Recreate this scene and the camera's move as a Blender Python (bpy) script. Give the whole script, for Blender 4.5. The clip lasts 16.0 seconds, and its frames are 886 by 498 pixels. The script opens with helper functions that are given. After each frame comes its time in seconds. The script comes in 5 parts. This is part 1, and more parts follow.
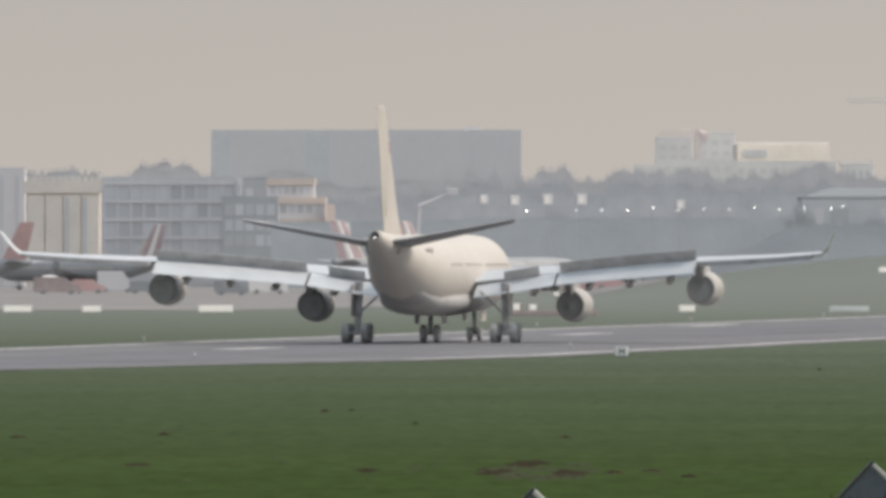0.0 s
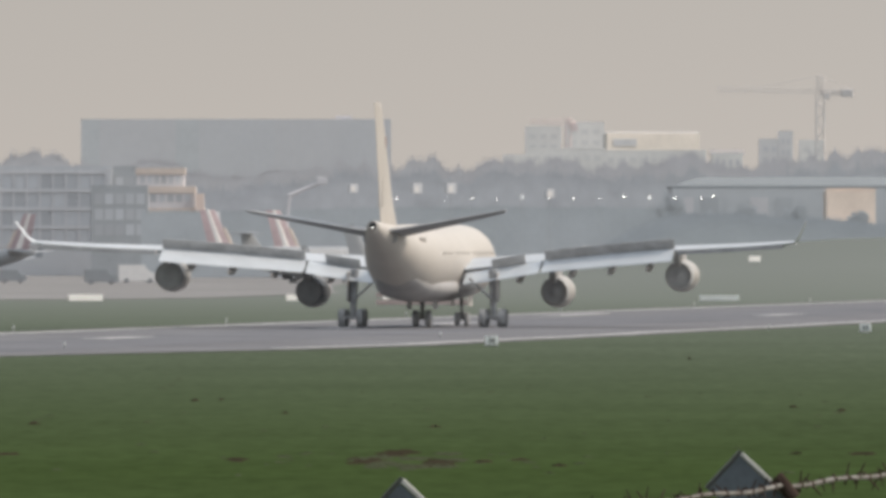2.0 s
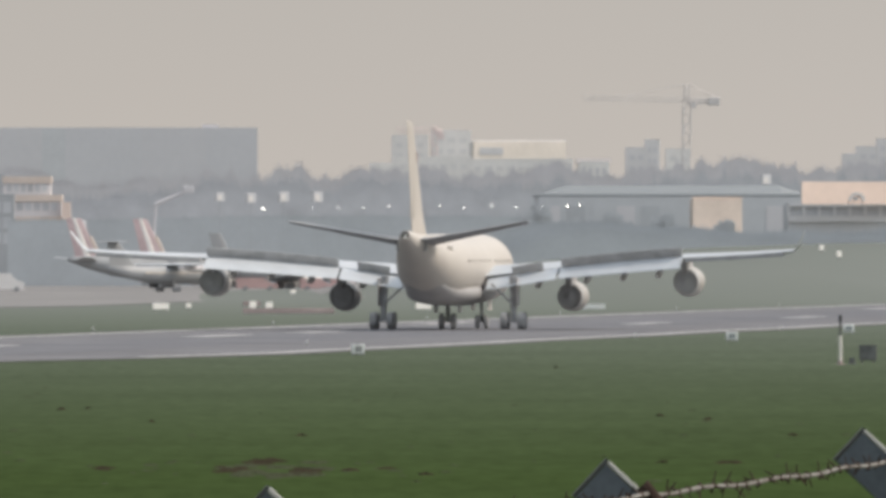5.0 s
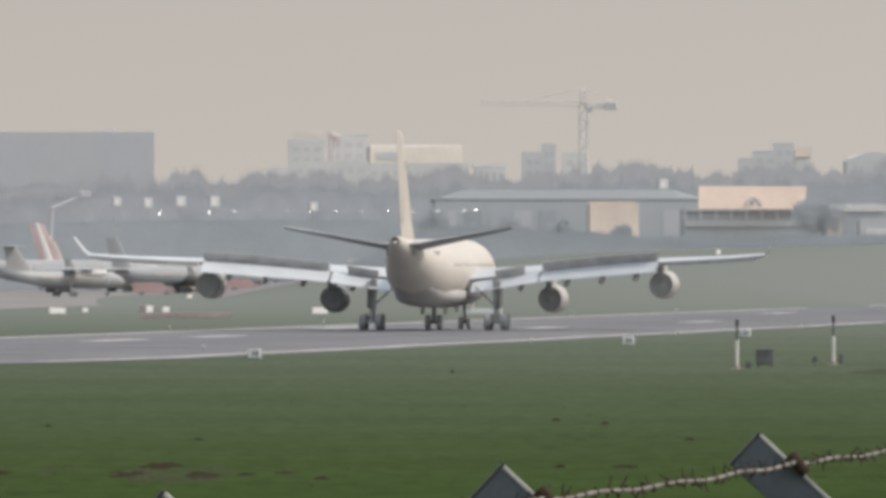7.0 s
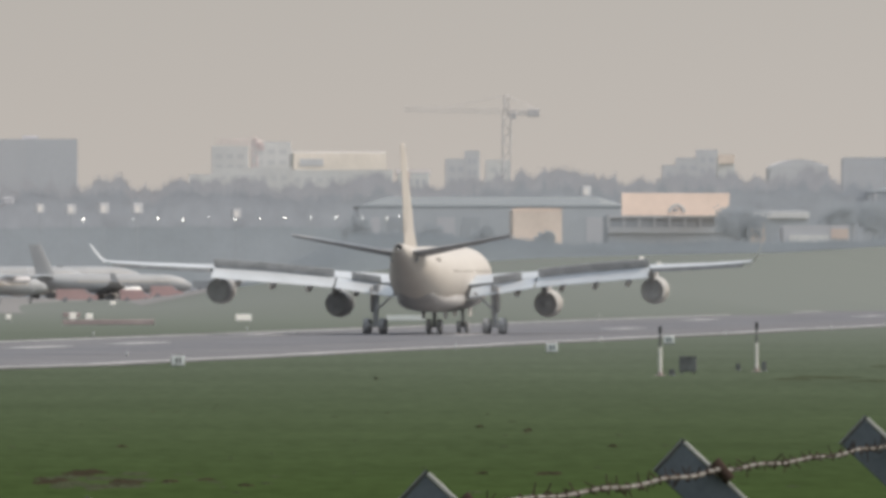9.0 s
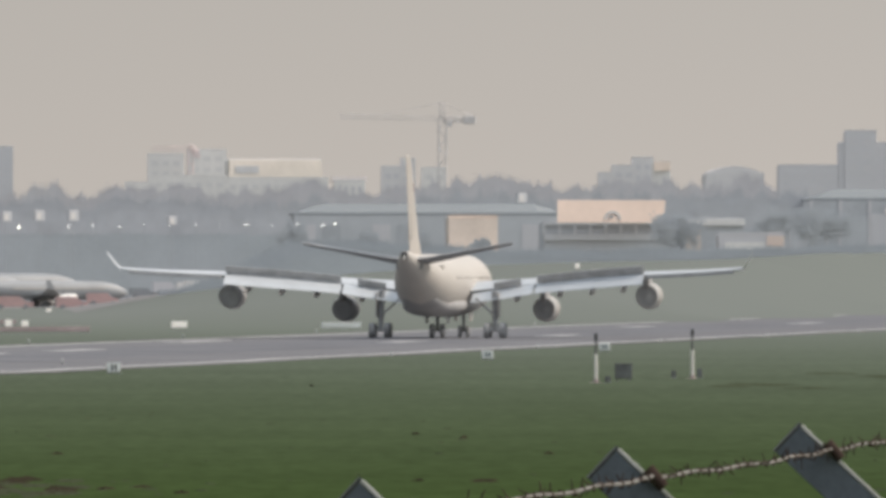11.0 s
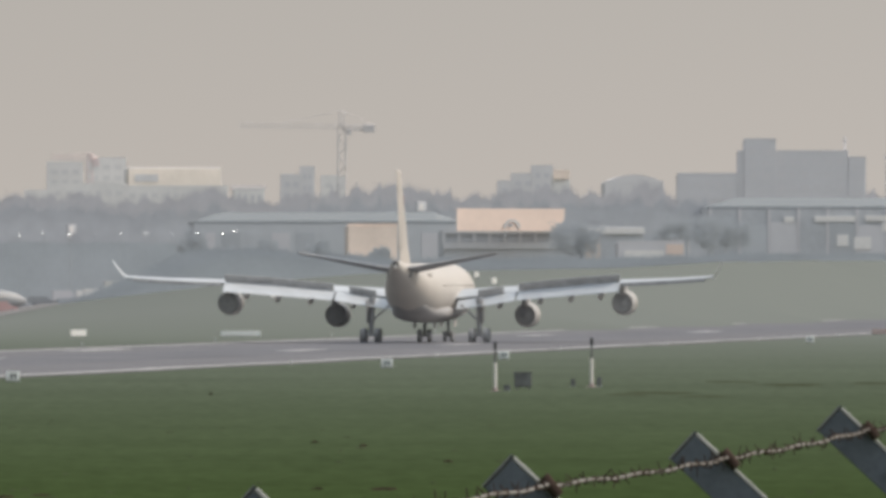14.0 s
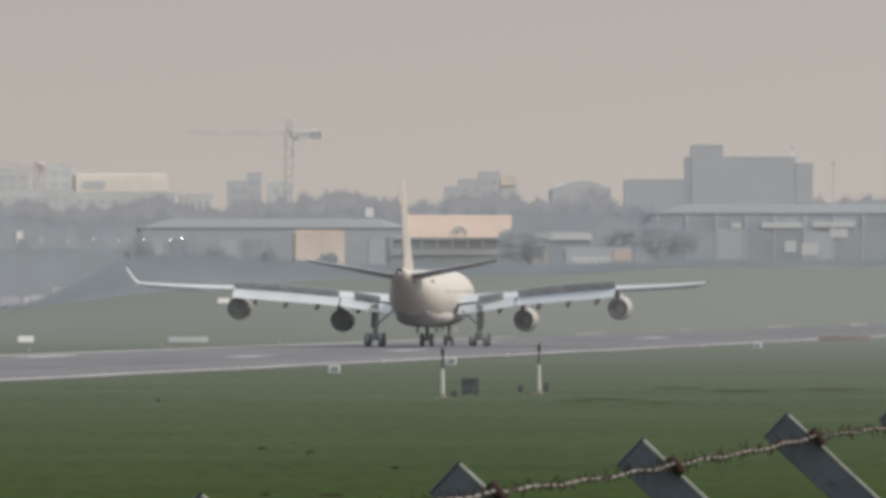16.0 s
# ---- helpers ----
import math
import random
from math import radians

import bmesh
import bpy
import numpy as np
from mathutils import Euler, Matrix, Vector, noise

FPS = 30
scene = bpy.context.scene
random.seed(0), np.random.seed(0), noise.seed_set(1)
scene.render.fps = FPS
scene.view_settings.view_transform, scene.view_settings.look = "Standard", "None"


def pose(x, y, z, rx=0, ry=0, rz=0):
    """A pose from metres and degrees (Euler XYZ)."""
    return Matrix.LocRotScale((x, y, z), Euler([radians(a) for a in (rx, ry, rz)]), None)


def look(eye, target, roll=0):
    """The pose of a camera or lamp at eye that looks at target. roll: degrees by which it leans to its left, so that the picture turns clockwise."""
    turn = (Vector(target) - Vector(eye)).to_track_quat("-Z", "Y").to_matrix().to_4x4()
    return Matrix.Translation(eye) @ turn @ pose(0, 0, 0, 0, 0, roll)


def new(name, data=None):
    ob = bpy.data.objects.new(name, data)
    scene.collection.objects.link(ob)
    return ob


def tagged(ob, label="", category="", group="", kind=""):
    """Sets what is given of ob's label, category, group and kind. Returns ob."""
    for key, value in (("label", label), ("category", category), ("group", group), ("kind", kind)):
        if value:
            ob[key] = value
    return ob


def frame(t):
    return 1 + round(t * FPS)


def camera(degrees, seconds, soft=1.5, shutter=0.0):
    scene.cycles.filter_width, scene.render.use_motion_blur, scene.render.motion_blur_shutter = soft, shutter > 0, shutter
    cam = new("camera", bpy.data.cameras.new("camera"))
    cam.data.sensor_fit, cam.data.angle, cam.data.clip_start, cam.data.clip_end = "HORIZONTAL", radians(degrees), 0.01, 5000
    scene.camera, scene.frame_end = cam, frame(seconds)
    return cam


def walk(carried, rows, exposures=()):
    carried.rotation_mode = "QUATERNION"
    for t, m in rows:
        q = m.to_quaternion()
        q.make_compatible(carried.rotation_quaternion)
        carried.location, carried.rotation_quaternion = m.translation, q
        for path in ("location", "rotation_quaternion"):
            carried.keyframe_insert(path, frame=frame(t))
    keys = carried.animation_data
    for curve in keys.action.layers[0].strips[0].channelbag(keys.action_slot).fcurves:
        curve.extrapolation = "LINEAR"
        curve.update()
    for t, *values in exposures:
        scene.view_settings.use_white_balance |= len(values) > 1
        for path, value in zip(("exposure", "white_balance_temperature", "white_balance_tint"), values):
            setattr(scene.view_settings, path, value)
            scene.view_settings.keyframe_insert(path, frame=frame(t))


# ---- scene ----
# ---------------------------------------------------------------- camera
EYE = 6.65                      # eye height above the runway
HEAD = math.radians(7.11)       # bearing of the runway

cam = camera(2.8426, 16.0, soft=4.0)

# seconds, turn to the right, tilt up (degrees), sideways shift (metres)
PAN = (
    (0.0, 0.0000, 0.0036, -0.0009), (0.5, 0.1089, 0.0012, -0.0015), (1.0, 0.2322, -0.0144, -0.0012),
    (1.5, 0.3361, -0.0326, 0.0000), (2.0, 0.4176, -0.0311, 0.0005), (2.5, 0.4999, -0.0169, -0.0001),
    (3.0, 0.6001, -0.0261, 0.0002), (3.5, 0.6713, -0.0280, 0.0009), (6.0, 0.9870, 0.0120, 0.0004),
    (6.5, 1.0784, 0.0129, 0.0005), (7.0, 1.1770, 0.0109, 0.0017), (7.5, 1.2304, 0.0232, 0.0018),
    (8.0, 1.2736, 0.0307, 0.0006), (8.5, 1.3322, 0.0387, -0.0005), (9.0, 1.4234, 0.0326, 0.0006),
    (11.5, 1.6899, 0.0663, 0.0047), (12.0, 1.7626, 0.0775, 0.0084), (12.5, 1.8069, 0.0833, 0.0099),
    (13.0, 1.8659, 0.0801, 0.0095), (13.5, 1.9131, 0.0711, 0.0082), (14.0, 1.9523, 0.0824, 0.0078),
    (14.5, 1.9982, 0.0861, 0.0089), (15.0, 2.0538, 0.1024, 0.0105), (15.5, 2.1163, 0.1044, 0.0105),
    (16.0, 2.1212, 0.1027, 0.0091),
)
walk(cam, [(t, pose(dx, 0, EYE, 90 + up, 0, -turn)) for t, turn, up, dx in PAN],
     exposures=((0, 0.0), (3.5, -0.01), (6.5, 0.05), (8, 0.0), (9, -0.04), (12, -0.03), (16, -0.12)))

# ---------------------------------------------------------------- light
world = bpy.data.worlds.new("hazy_sky")
scene.world = world
world.use_nodes = True
wn, wl = world.node_tree.nodes, world.node_tree.links
wn.clear()
sky = wn.new("ShaderNodeTexSky")
sky.sky_type, sky.sun_disc = "NISHITA", False
sky.sun_elevation, sky.sun_rotation = radians(46), radians(84)
sky.air_density, sky.dust_density = 2.0, 8.0
geo = wn.new("ShaderNodeTexCoord")
sep = wn.new("ShaderNodeSeparateXYZ")
ramp = wn.new("ShaderNodeMapRange")
ramp.inputs["From Min"].default_value, ramp.inputs["From Max"].default_value = 0.0, 0.018
veil = wn.new("ShaderNodeMix")
veil.data_type = "RGBA"
veil.inputs["A"].default_value = (5.3, 4.8, 4.35, 1)
veil.inputs["B"].default_value = (4.75, 4.42, 4.02, 1)
blend = wn.new("ShaderNodeMix")
blend.data_type = "RGBA"
bright = wn.new("ShaderNodeMix")       # clear sky behind a bright bluish high haze
bright.data_type = "RGBA"
bright.inputs["Factor"].default_value = 0.75
bright.inputs["B"].default_value = (10.6, 11.6, 12.9, 1)
wl.new(sky.outputs[0], bright.inputs["A"])
thin = wn.new("ShaderNodeMapRange")     # the haze is thick at the horizon and thins upwards
for key, value in zip(("From Min", "From Max", "To Min", "To Max"), (0.03, 0.50, 0.97, 0.05)):
    thin.inputs[key].default_value = value
back = wn.new("ShaderNodeBackground")
back.inputs["Strength"].default_value = 0.1
wout = wn.new("ShaderNodeOutputWorld")
wl.new(geo.outputs["Generated"], sep.inputs[0])
wl.new(sep.outputs["Z"], ramp.inputs["Value"])
wl.new(sep.outputs["Z"], thin.inputs["Value"])
wl.new(thin.outputs["Result"], blend.inputs["Factor"])
wl.new(ramp.outputs["Result"], veil.inputs["Factor"])
wl.new(bright.outputs["Result"], blend.inputs["A"])
wl.new(veil.outputs["Result"], blend.inputs["B"])
# the haze glows towards the sun and is dimmer away from it
side = wn.new("ShaderNodeMapRange")
for key, value in zip(("From Min", "From Max", "To Min", "To Max"), (-1.0, 1.0, 0.40, 1.60)):
    side.inputs[key].default_value = value
wl.new(sep.outputs["X"], side.inputs["Value"])
glow = wn.new("ShaderNodeVectorMath")
glow.operation = "SCALE"
wl.new(blend.outputs["Result"], glow.inputs[0])
wl.new(side.outputs["Result"], glow.inputs["Scale"])
wl.new(glow.outputs[0], back.inputs["Color"])
wl.new(back.outputs[0], wout.inputs[0])

sun_data = bpy.data.lights.new("sun", "SUN")
sun_data.energy, sun_data.angle, sun_data.color = 1.9, radians(3.0), (1.0, 0.84, 0.68)
sun = new("sun", sun_data)
sun.matrix_world = look((86.5, 9.1, 90), (0, 0, 0))


# ---------------------------------------------------------------- materials
def paint(name, rgb, rough=0.6, metal=0.0, size=1.0, vary=0.18, fine=0.0, bump=0.0, per=0.0, tint=None):
    """A surface of that colour, with stains of about that size (metres), finer grain, relief and a change from piece to piece."""
    m = bpy.data.materials.new(name)
    m.use_nodes = True
    n, l = m.node_tree.nodes, m.node_tree.links
    b = n["Principled BSDF"]
    b.inputs["Roughness"].default_value, b.inputs["Metallic"].default_value = rough, metal
    b.inputs["Specular IOR Level"].default_value = 0.5 if rough < 0.6 else 0.2 if rough < 0.85 else 0.0
    co = n.new("ShaderNodeTexCoord")
    big = n.new("ShaderNodeTexNoise")
    big.inputs["Scale"].default_value, big.inputs["Detail"].default_value = 1.0 / size, 5
    l.new(co.outputs["Object"], big.inputs["Vector"])
    small = n.new("ShaderNodeTexNoise")
    small.inputs["Scale"].default_value, small.inputs["Detail"].default_value = 9.0 / size, 3
    l.new(co.outputs["Object"], small.inputs["Vector"])
    r1 = n.new("ShaderNodeMapRange")
    r1.inputs["From Min"].default_value, r1.inputs["From Max"].default_value = 0.3, 0.7
    l.new(big.outputs["Fac"], r1.inputs["Value"])
    mix = n.new("ShaderNodeMix")
    mix.data_type = "RGBA"
    dark = tint if tint else tuple(c * (1 - vary) for c in rgb)
    mix.inputs["A"].default_value = (*dark, 1)
    mix.inputs["B"].default_value = (*[min(1, c * (1 + vary * 0.4)) for c in rgb], 1)
    l.new(r1.outputs["Result"], mix.inputs["Factor"])
    hsv = n.new("ShaderNodeHueSaturation")
    l.new(mix.outputs["Result"], hsv.inputs["Color"])
    val = n.new("ShaderNodeMapRange")
    val.inputs["From Min"].default_value, val.inputs["From Max"].default_value = 0.25, 0.75
    val.inputs["To Min"].default_value, val.inputs["To Max"].default_value = 1 - fine, 1 + fine
    l.new(small.outputs["Fac"], val.inputs["Value"])
    if per:
        info = n.new("ShaderNodeObjectInfo")
        pr = n.new("ShaderNodeMapRange")
        pr.inputs["To Min"].default_value, pr.inputs["To Max"].default_value = 1 - per, 1 + per
        l.new(info.outputs["Random"], pr.inputs["Value"])
        mul = n.new("ShaderNodeMath")
        mul.operation = "MULTIPLY"
        l.new(val.outputs["Result"], mul.inputs[0])
        l.new(pr.outputs["Result"], mul.inputs[1])
        l.new(mul.outputs[0], hsv.inputs["Value"])
    else:
        l.new(val.outputs["Result"], hsv.inputs["Value"])
    l.new(hsv.outputs["Color"], b.inputs["Base Color"])
    if bump:
        bp = n.new("ShaderNodeBump")
        bp.inputs["Strength"].default_value, bp.inputs["Distance"].default_value = bump, 0.02 * size
        l.new(small.outputs["Fac"], bp.inputs["Height"])
        l.new(bp.outputs[0], b.inputs["Normal"])
    return m


def lit(name, rgb, strength):
    m = bpy.data.materials.new(name)
    m.use_nodes = True
    b = m.node_tree.nodes["Principled BSDF"]
    b.inputs["Base Color"].default_value = (*rgb, 1)
    b.inputs["Emission Color"].default_value = (*rgb, 1)
    b.inputs["Emission Strength"].default_value = strength
    return m


def turf(name, lush, hazed, bare):
    """Airfield grass: green paled with distance for haze, in broad drifts drawn out along the strip, bare soil in small
    patches, blade grain.
    """
    m = bpy.data.materials.new(name)
    m.use_nodes = True
    n, l = m.node_tree.nodes, m.node_tree.links
    b = n["Principled BSDF"]
    b.inputs["Roughness"].default_value = 0.95
    b.inputs["Specular IOR Level"].default_value = 0.0
    co = n.new("ShaderNodeTexCoord")

    def noise_at(scale, stretch, detail=6, rough=0.6):
        mp = n.new("ShaderNodeMapping")
        mp.inputs["Scale"].default_value = stretch
        mp.inputs["Rotation"].default_value = (0, 0, HEAD)
        l.new(co.outputs["Object"], mp.inputs["Vector"])
        t = n.new("ShaderNodeTexNoise")
        t.inputs["Scale"].default_value, t.inputs["Detail"].default_value, t.inputs["Roughness"].default_value = scale, detail, rough
        l.new(mp.outputs[0], t.inputs["Vector"])
        return t.outputs["Fac"]

    def span(v, lo, hi, a=0.0, z=1.0):
        r = n.new("ShaderNodeMapRange")
        for k, x in zip(("From Min", "From Max", "To Min", "To Max"), (lo, hi, a, z)):
            r.inputs[k].default_value = x
        l.new(v, r.inputs["Value"])
        return r.outputs["Result"]

    def mixed(f, a, z):
        x = n.new("ShaderNodeMix")
        x.data_type = "RGBA"
        l.new(f, x.inputs["Factor"])
        for k, v in (("A", a), ("B", z)):
            if isinstance(v, tuple):
                x.inputs[k].default_value = (*v, 1)
            else:
                l.new(v, x.inputs[k])
        return x.outputs["Result"]

    sepp = n.new("ShaderNodeSeparateXYZ")
    l.new(co.outputs["Object"], sepp.inputs[0])
    # lush by the fence; further out the distance haze is put into a paler colour
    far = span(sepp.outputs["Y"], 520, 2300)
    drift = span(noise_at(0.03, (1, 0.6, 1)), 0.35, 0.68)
    base = mixed(far, lush, hazed)
    dk = n.new("ShaderNodeHueSaturation")
    l.new(base, dk.inputs["Color"])
    l.new(span(noise_at(0.13, (1, 0.6, 1)), 0.3, 0.7, 0.95, 1.05), dk.inputs["Value"])
    dk2 = n.new("ShaderNodeHueSaturation")
    l.new(dk.outputs[0], dk2.inputs["Color"])
    l.new(span(drift, 0, 1, 0.93, 1.07), dk2.inputs["Value"])
    dk3 = n.new("ShaderNodeHueSaturation")
    l.new(dk2.outputs[0], dk3.inputs["Color"])
    l.new(span(noise_at(1.1, (1, 0.16, 1), 8, 0.7), 0.3, 0.7, 0.78, 1.22), dk3.inputs["Value"])
    soil = span(noise_at(0.28, (1, 0.07, 1), 8, 0.7), 0.69, 0.76)
    near_look = mixed(soil, dk3.outputs[0], bare)
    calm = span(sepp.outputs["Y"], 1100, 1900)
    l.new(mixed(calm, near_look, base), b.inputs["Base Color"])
    return m


M = {
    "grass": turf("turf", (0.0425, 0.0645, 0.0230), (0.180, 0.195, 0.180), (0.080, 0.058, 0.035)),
    "soil": paint("bare_soil", (0.046, 0.038, 0.026), 0.95, size=0.5, vary=0.5, fine=0.3, bump=0.6),
    "asphalt": paint("runway_asphalt", (0.202, 0.203, 0.213), 0.9, size=12, vary=0.25, fine=0.12),
    "rubber_asphalt": paint("dark_asphalt", (0.192, 0.195, 0.209), 0.9, size=12, vary=0.25, fine=0.12),
    "apron": paint("apron_concrete", (0.26, 0.255, 0.252), 0.9, size=25, vary=0.18, fine=0.08),
    "line": paint("runway_paint", (0.5, 0.495, 0.48), 0.7, size=3, vary=0.4, fine=0.2),
    "mark": paint("worn_marking_paint", (0.47, 0.465, 0.46), 0.8, size=4, vary=0.35, fine=0.2),
    "white": paint("aircraft_white", (0.525, 0.49, 0.447), 0.5, size=5, vary=0.06, fine=0.02),
    "wing": paint("wing_grey", (0.52, 0.545, 0.57), 0.4, size=3, vary=0.10, fine=0.04),
    "flap": paint("flap_grey", (0.5, 0.53, 0.555), 0.45, size=2, vary=0.10, fine=0.04),
    "spoiler": paint("spoiler_dark_grey", (0.50, 0.50, 0.50), 0.6, size=1, vary=0.25, fine=0.1),
    # tailplane: shade of its underside is put into this darker grey
    "tailplane": paint("tailplane_shade_grey", (0.38, 0.38, 0.385), 0.6, size=2, vary=0.2, fine=0.06),
    # belly: the shade under the hull is put into this grey
    "belly": paint("belly_shade_grey", (0.42, 0.41, 0.405), 0.5, size=3, vary=0.2, fine=0.06),
    # tyres: rubber lightened, the haze before the aircraft put into its colour
    "tyre": paint("hazed_tyre_rubber", (0.34, 0.345, 0.35), 0.85, size=0.3, vary=0.3),
    "steel": paint("gear_steel", (0.36, 0.365, 0.37), 0.5, metal=0.0, size=0.5, vary=0.3),
    # exhausts lightened likewise for haze
    "nozzle": paint("hazed_exhaust_metal", (0.50, 0.51, 0.52), 0.7, size=0.8, vary=0.12),
    "dark": paint("black_paint", (0.06, 0.06, 0.062), 0.6, size=0.5),
    "glass_row": paint("cabin_window", (0.55, 0.512, 0.467), 0.3, size=1),
    # reds: the haze over distant things is put into these paler tones
    "red": paint("red_paint", (0.60, 0.40, 0.375), 0.5, size=3, vary=0.2),
    "palered": paint("hazed_red_paint", (0.44, 0.36, 0.345), 0.6, size=2, vary=0.2),
    "fin_red": paint("hazy_fin_red", (0.52, 0.41, 0.42), 0.5, size=3, vary=0.2),
    "parked": paint("parked_white", (0.335, 0.345, 0.355), 0.5, size=4, vary=0.1),
    "zinc": paint("galvanised_steel", (0.108, 0.125, 0.145), 0.5, metal=0.35, size=0.06, vary=0.25, fine=0.12, bump=0.1),
    # flange: the light along the arm's edge is put into a bright zinc
    "zinc_edge": paint("sunlit_zinc_edge", (0.55, 0.53, 0.50), 0.5, metal=0.2, size=0.05, vary=0.25),
    "wire": paint("rusty_wire", (0.25, 0.243, 0.23), 0.85, size=0.12, vary=0.3, fine=0.15, tint=(0.15, 0.135, 0.12)),
    "barb": paint("rusty_barb", (0.07, 0.05, 0.042), 0.9, size=0.02, vary=0.4),
    "board": paint("sign_white", (0.80, 0.77, 0.72), 0.6, size=1, vary=0.12),
    "board_dim": paint("sign_back_grey", (0.7, 0.72, 0.7), 0.7, size=1, vary=0.12),
    # far buildings: the haze before them is put into these pale colours
    "concrete": paint("hazed_concrete", (0.695, 0.672, 0.678), 0.9, size=18, vary=0.03, fine=0.02),
    "concrete_blue": paint("hazed_cladding", (0.60, 0.605, 0.615), 0.8, size=15, vary=0.03, fine=0.02),
    "concrete_pale": paint("hazed_pale_render", (0.86, 0.825, 0.79), 0.9, size=9, vary=0.05, fine=0.04),
    "frame_pale": paint("hazed_window_frame", (0.675, 0.67, 0.675), 0.8, size=8, vary=0.05, fine=0.03),
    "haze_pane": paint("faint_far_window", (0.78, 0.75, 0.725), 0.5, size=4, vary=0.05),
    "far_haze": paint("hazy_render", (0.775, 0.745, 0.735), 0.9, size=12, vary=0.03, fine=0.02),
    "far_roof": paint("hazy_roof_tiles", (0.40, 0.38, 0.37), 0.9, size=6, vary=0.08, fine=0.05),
    "worn_turf": paint("worn_turf", (0.062, 0.070, 0.042), 0.95, size=0.8, vary=0.35, fine=0.2),
    "deep_wall": paint("dark_glazed_wall", (0.45, 0.465, 0.475), 0.5, size=6, vary=0.08, fine=0.04),
    "beige": paint("beige_cladding", (0.76, 0.70, 0.63), 0.8, size=8, vary=0.10, fine=0.04),
    "cream": paint("cream_panel", (0.86, 0.7, 0.61), 0.8, size=8, vary=0.08, fine=0.03),
    "steelblue": paint("grey_blue_sheet_roof", (0.245, 0.265, 0.275), 0.7, size=12, vary=0.05, fine=0.05),
    "wall_dark": paint("hazed_dark_wall", (0.56, 0.567, 0.582), 0.8, size=9, vary=0.12, fine=0.06),
    "pane": paint("hazed_window", (0.545, 0.555, 0.57), 0.35, size=4, vary=0.05, per=0.15),
    # twigs and scrub: distance haze is put into these pale greys
    "twig": paint("hazed_twigs", (0.69, 0.662, 0.665), 0.95, size=6, vary=0.08, fine=0.03),
    "twig_near": paint("hazed_near_twigs", (0.60, 0.60, 0.612), 0.95, size=4, vary=0.08, fine=0.03),
    "hedge": paint("hazed_scrub", (0.535, 0.555, 0.565), 0.95, size=7, vary=0.07, fine=0.03),
    # cranes paled the same way, haze in the colour
    "crane": paint("hazed_crane_paint", (0.72, 0.68, 0.66), 0.7, size=3, vary=0.15),
    "crane_red": paint("hazed_crane_red", (0.85, 0.73, 0.70), 0.7, size=3, vary=0.15),
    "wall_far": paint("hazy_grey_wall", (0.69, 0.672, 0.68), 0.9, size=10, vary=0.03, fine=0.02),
    "cream_dim": paint("dull_beige_panel", (0.74, 0.64, 0.565), 0.8, size=6, vary=0.12, fine=0.04),
    # single trees too carry the haze in their colour
    "twig_dark": paint("hazed_dense_twigs", (0.60, 0.612, 0.622), 0.95, size=3, vary=0.08, fine=0.03),
    "board_pale": paint("weathered_white_board", (0.78, 0.8, 0.78), 0.7, size=0.5, vary=0.15),
    "box_dark": paint("dark_equipment_paint", (0.165, 0.17, 0.165), 0.8, size=0.4, vary=0.3),
    # end lip: zinc with shade put into the colour
    "zinc_dark": paint("shaded_zinc", (0.07, 0.07, 0.07), 0.6, metal=0.3, size=0.05, vary=0.3),
    "bar_grey": paint("figure_grey", (0.20, 0.24, 0.25), 0.8, size=0.3),
    # ailerons: shade on their rear faces is put into the dark grey
    "aileron_dark": paint("aileron_shade_grey", (0.34, 0.345, 0.35), 0.7, size=1, vary=0.2),
    # nacelles: white dulled to grey, with the shade on them put in
    "nacelle": paint("nacelle_shade_grey", (0.44, 0.42, 0.395), 0.4, size=1.5, vary=0.12, fine=0.04),
    # sign boards: a faint glow added to brighten their unlit faces
    "sign_glow": lit("added_glow_sign_face", (0.78, 0.74, 0.68), 0.30),
    # glow for the beads that imitate sun glints on far windscreens
    "lamp": lit("glint_glow", (1.0, 0.95, 0.86), 14.0),
    "tail_lamp": lit("tail_lamp_glass", (1.0, 0.97, 0.9), 2.5),
}


# ---------------------------------------------------------------- mesh helpers
def part(name, bm, material, parent=None, label="", smooth=False):
    me = bpy.data.meshes.new(name)
    bmesh.ops.recalc_face_normals(bm, faces=bm.faces)
    bm.to_mesh(me)
    bm.free()
    me.materials.append(M[material])
    if smooth:
        me.shade_smooth()
    ob = new(name, me)
    if parent:
        ob.parent = parent
    return tagged(ob, label)


def thing(name, label, category, group="", kind=""):
    return tagged(new(name), label, category, group, kind)


def box(bm, x0, x1, y0, y1, z0, z1, bevel=0.0):
    r = bmesh.ops.create_cube(bm, size=1, matrix=Matrix.Translation(((x0 + x1) / 2, (y0 + y1) / 2, (z0 + z1) / 2))
                              @ Matrix.Diagonal((abs(x1 - x0), abs(y1 - y0), abs(z1 - z0), 1)))
    if bevel:
        edges = list({e for v in r["verts"] for e in v.link_edges})
        bmesh.ops.bevel(bm, geom=edges, offset=bevel, segments=2, affect="EDGES", profile=0.5)
    return bm


def B(*args, bevel=0.0):
    return box(bmesh.new(), *args, bevel=bevel)


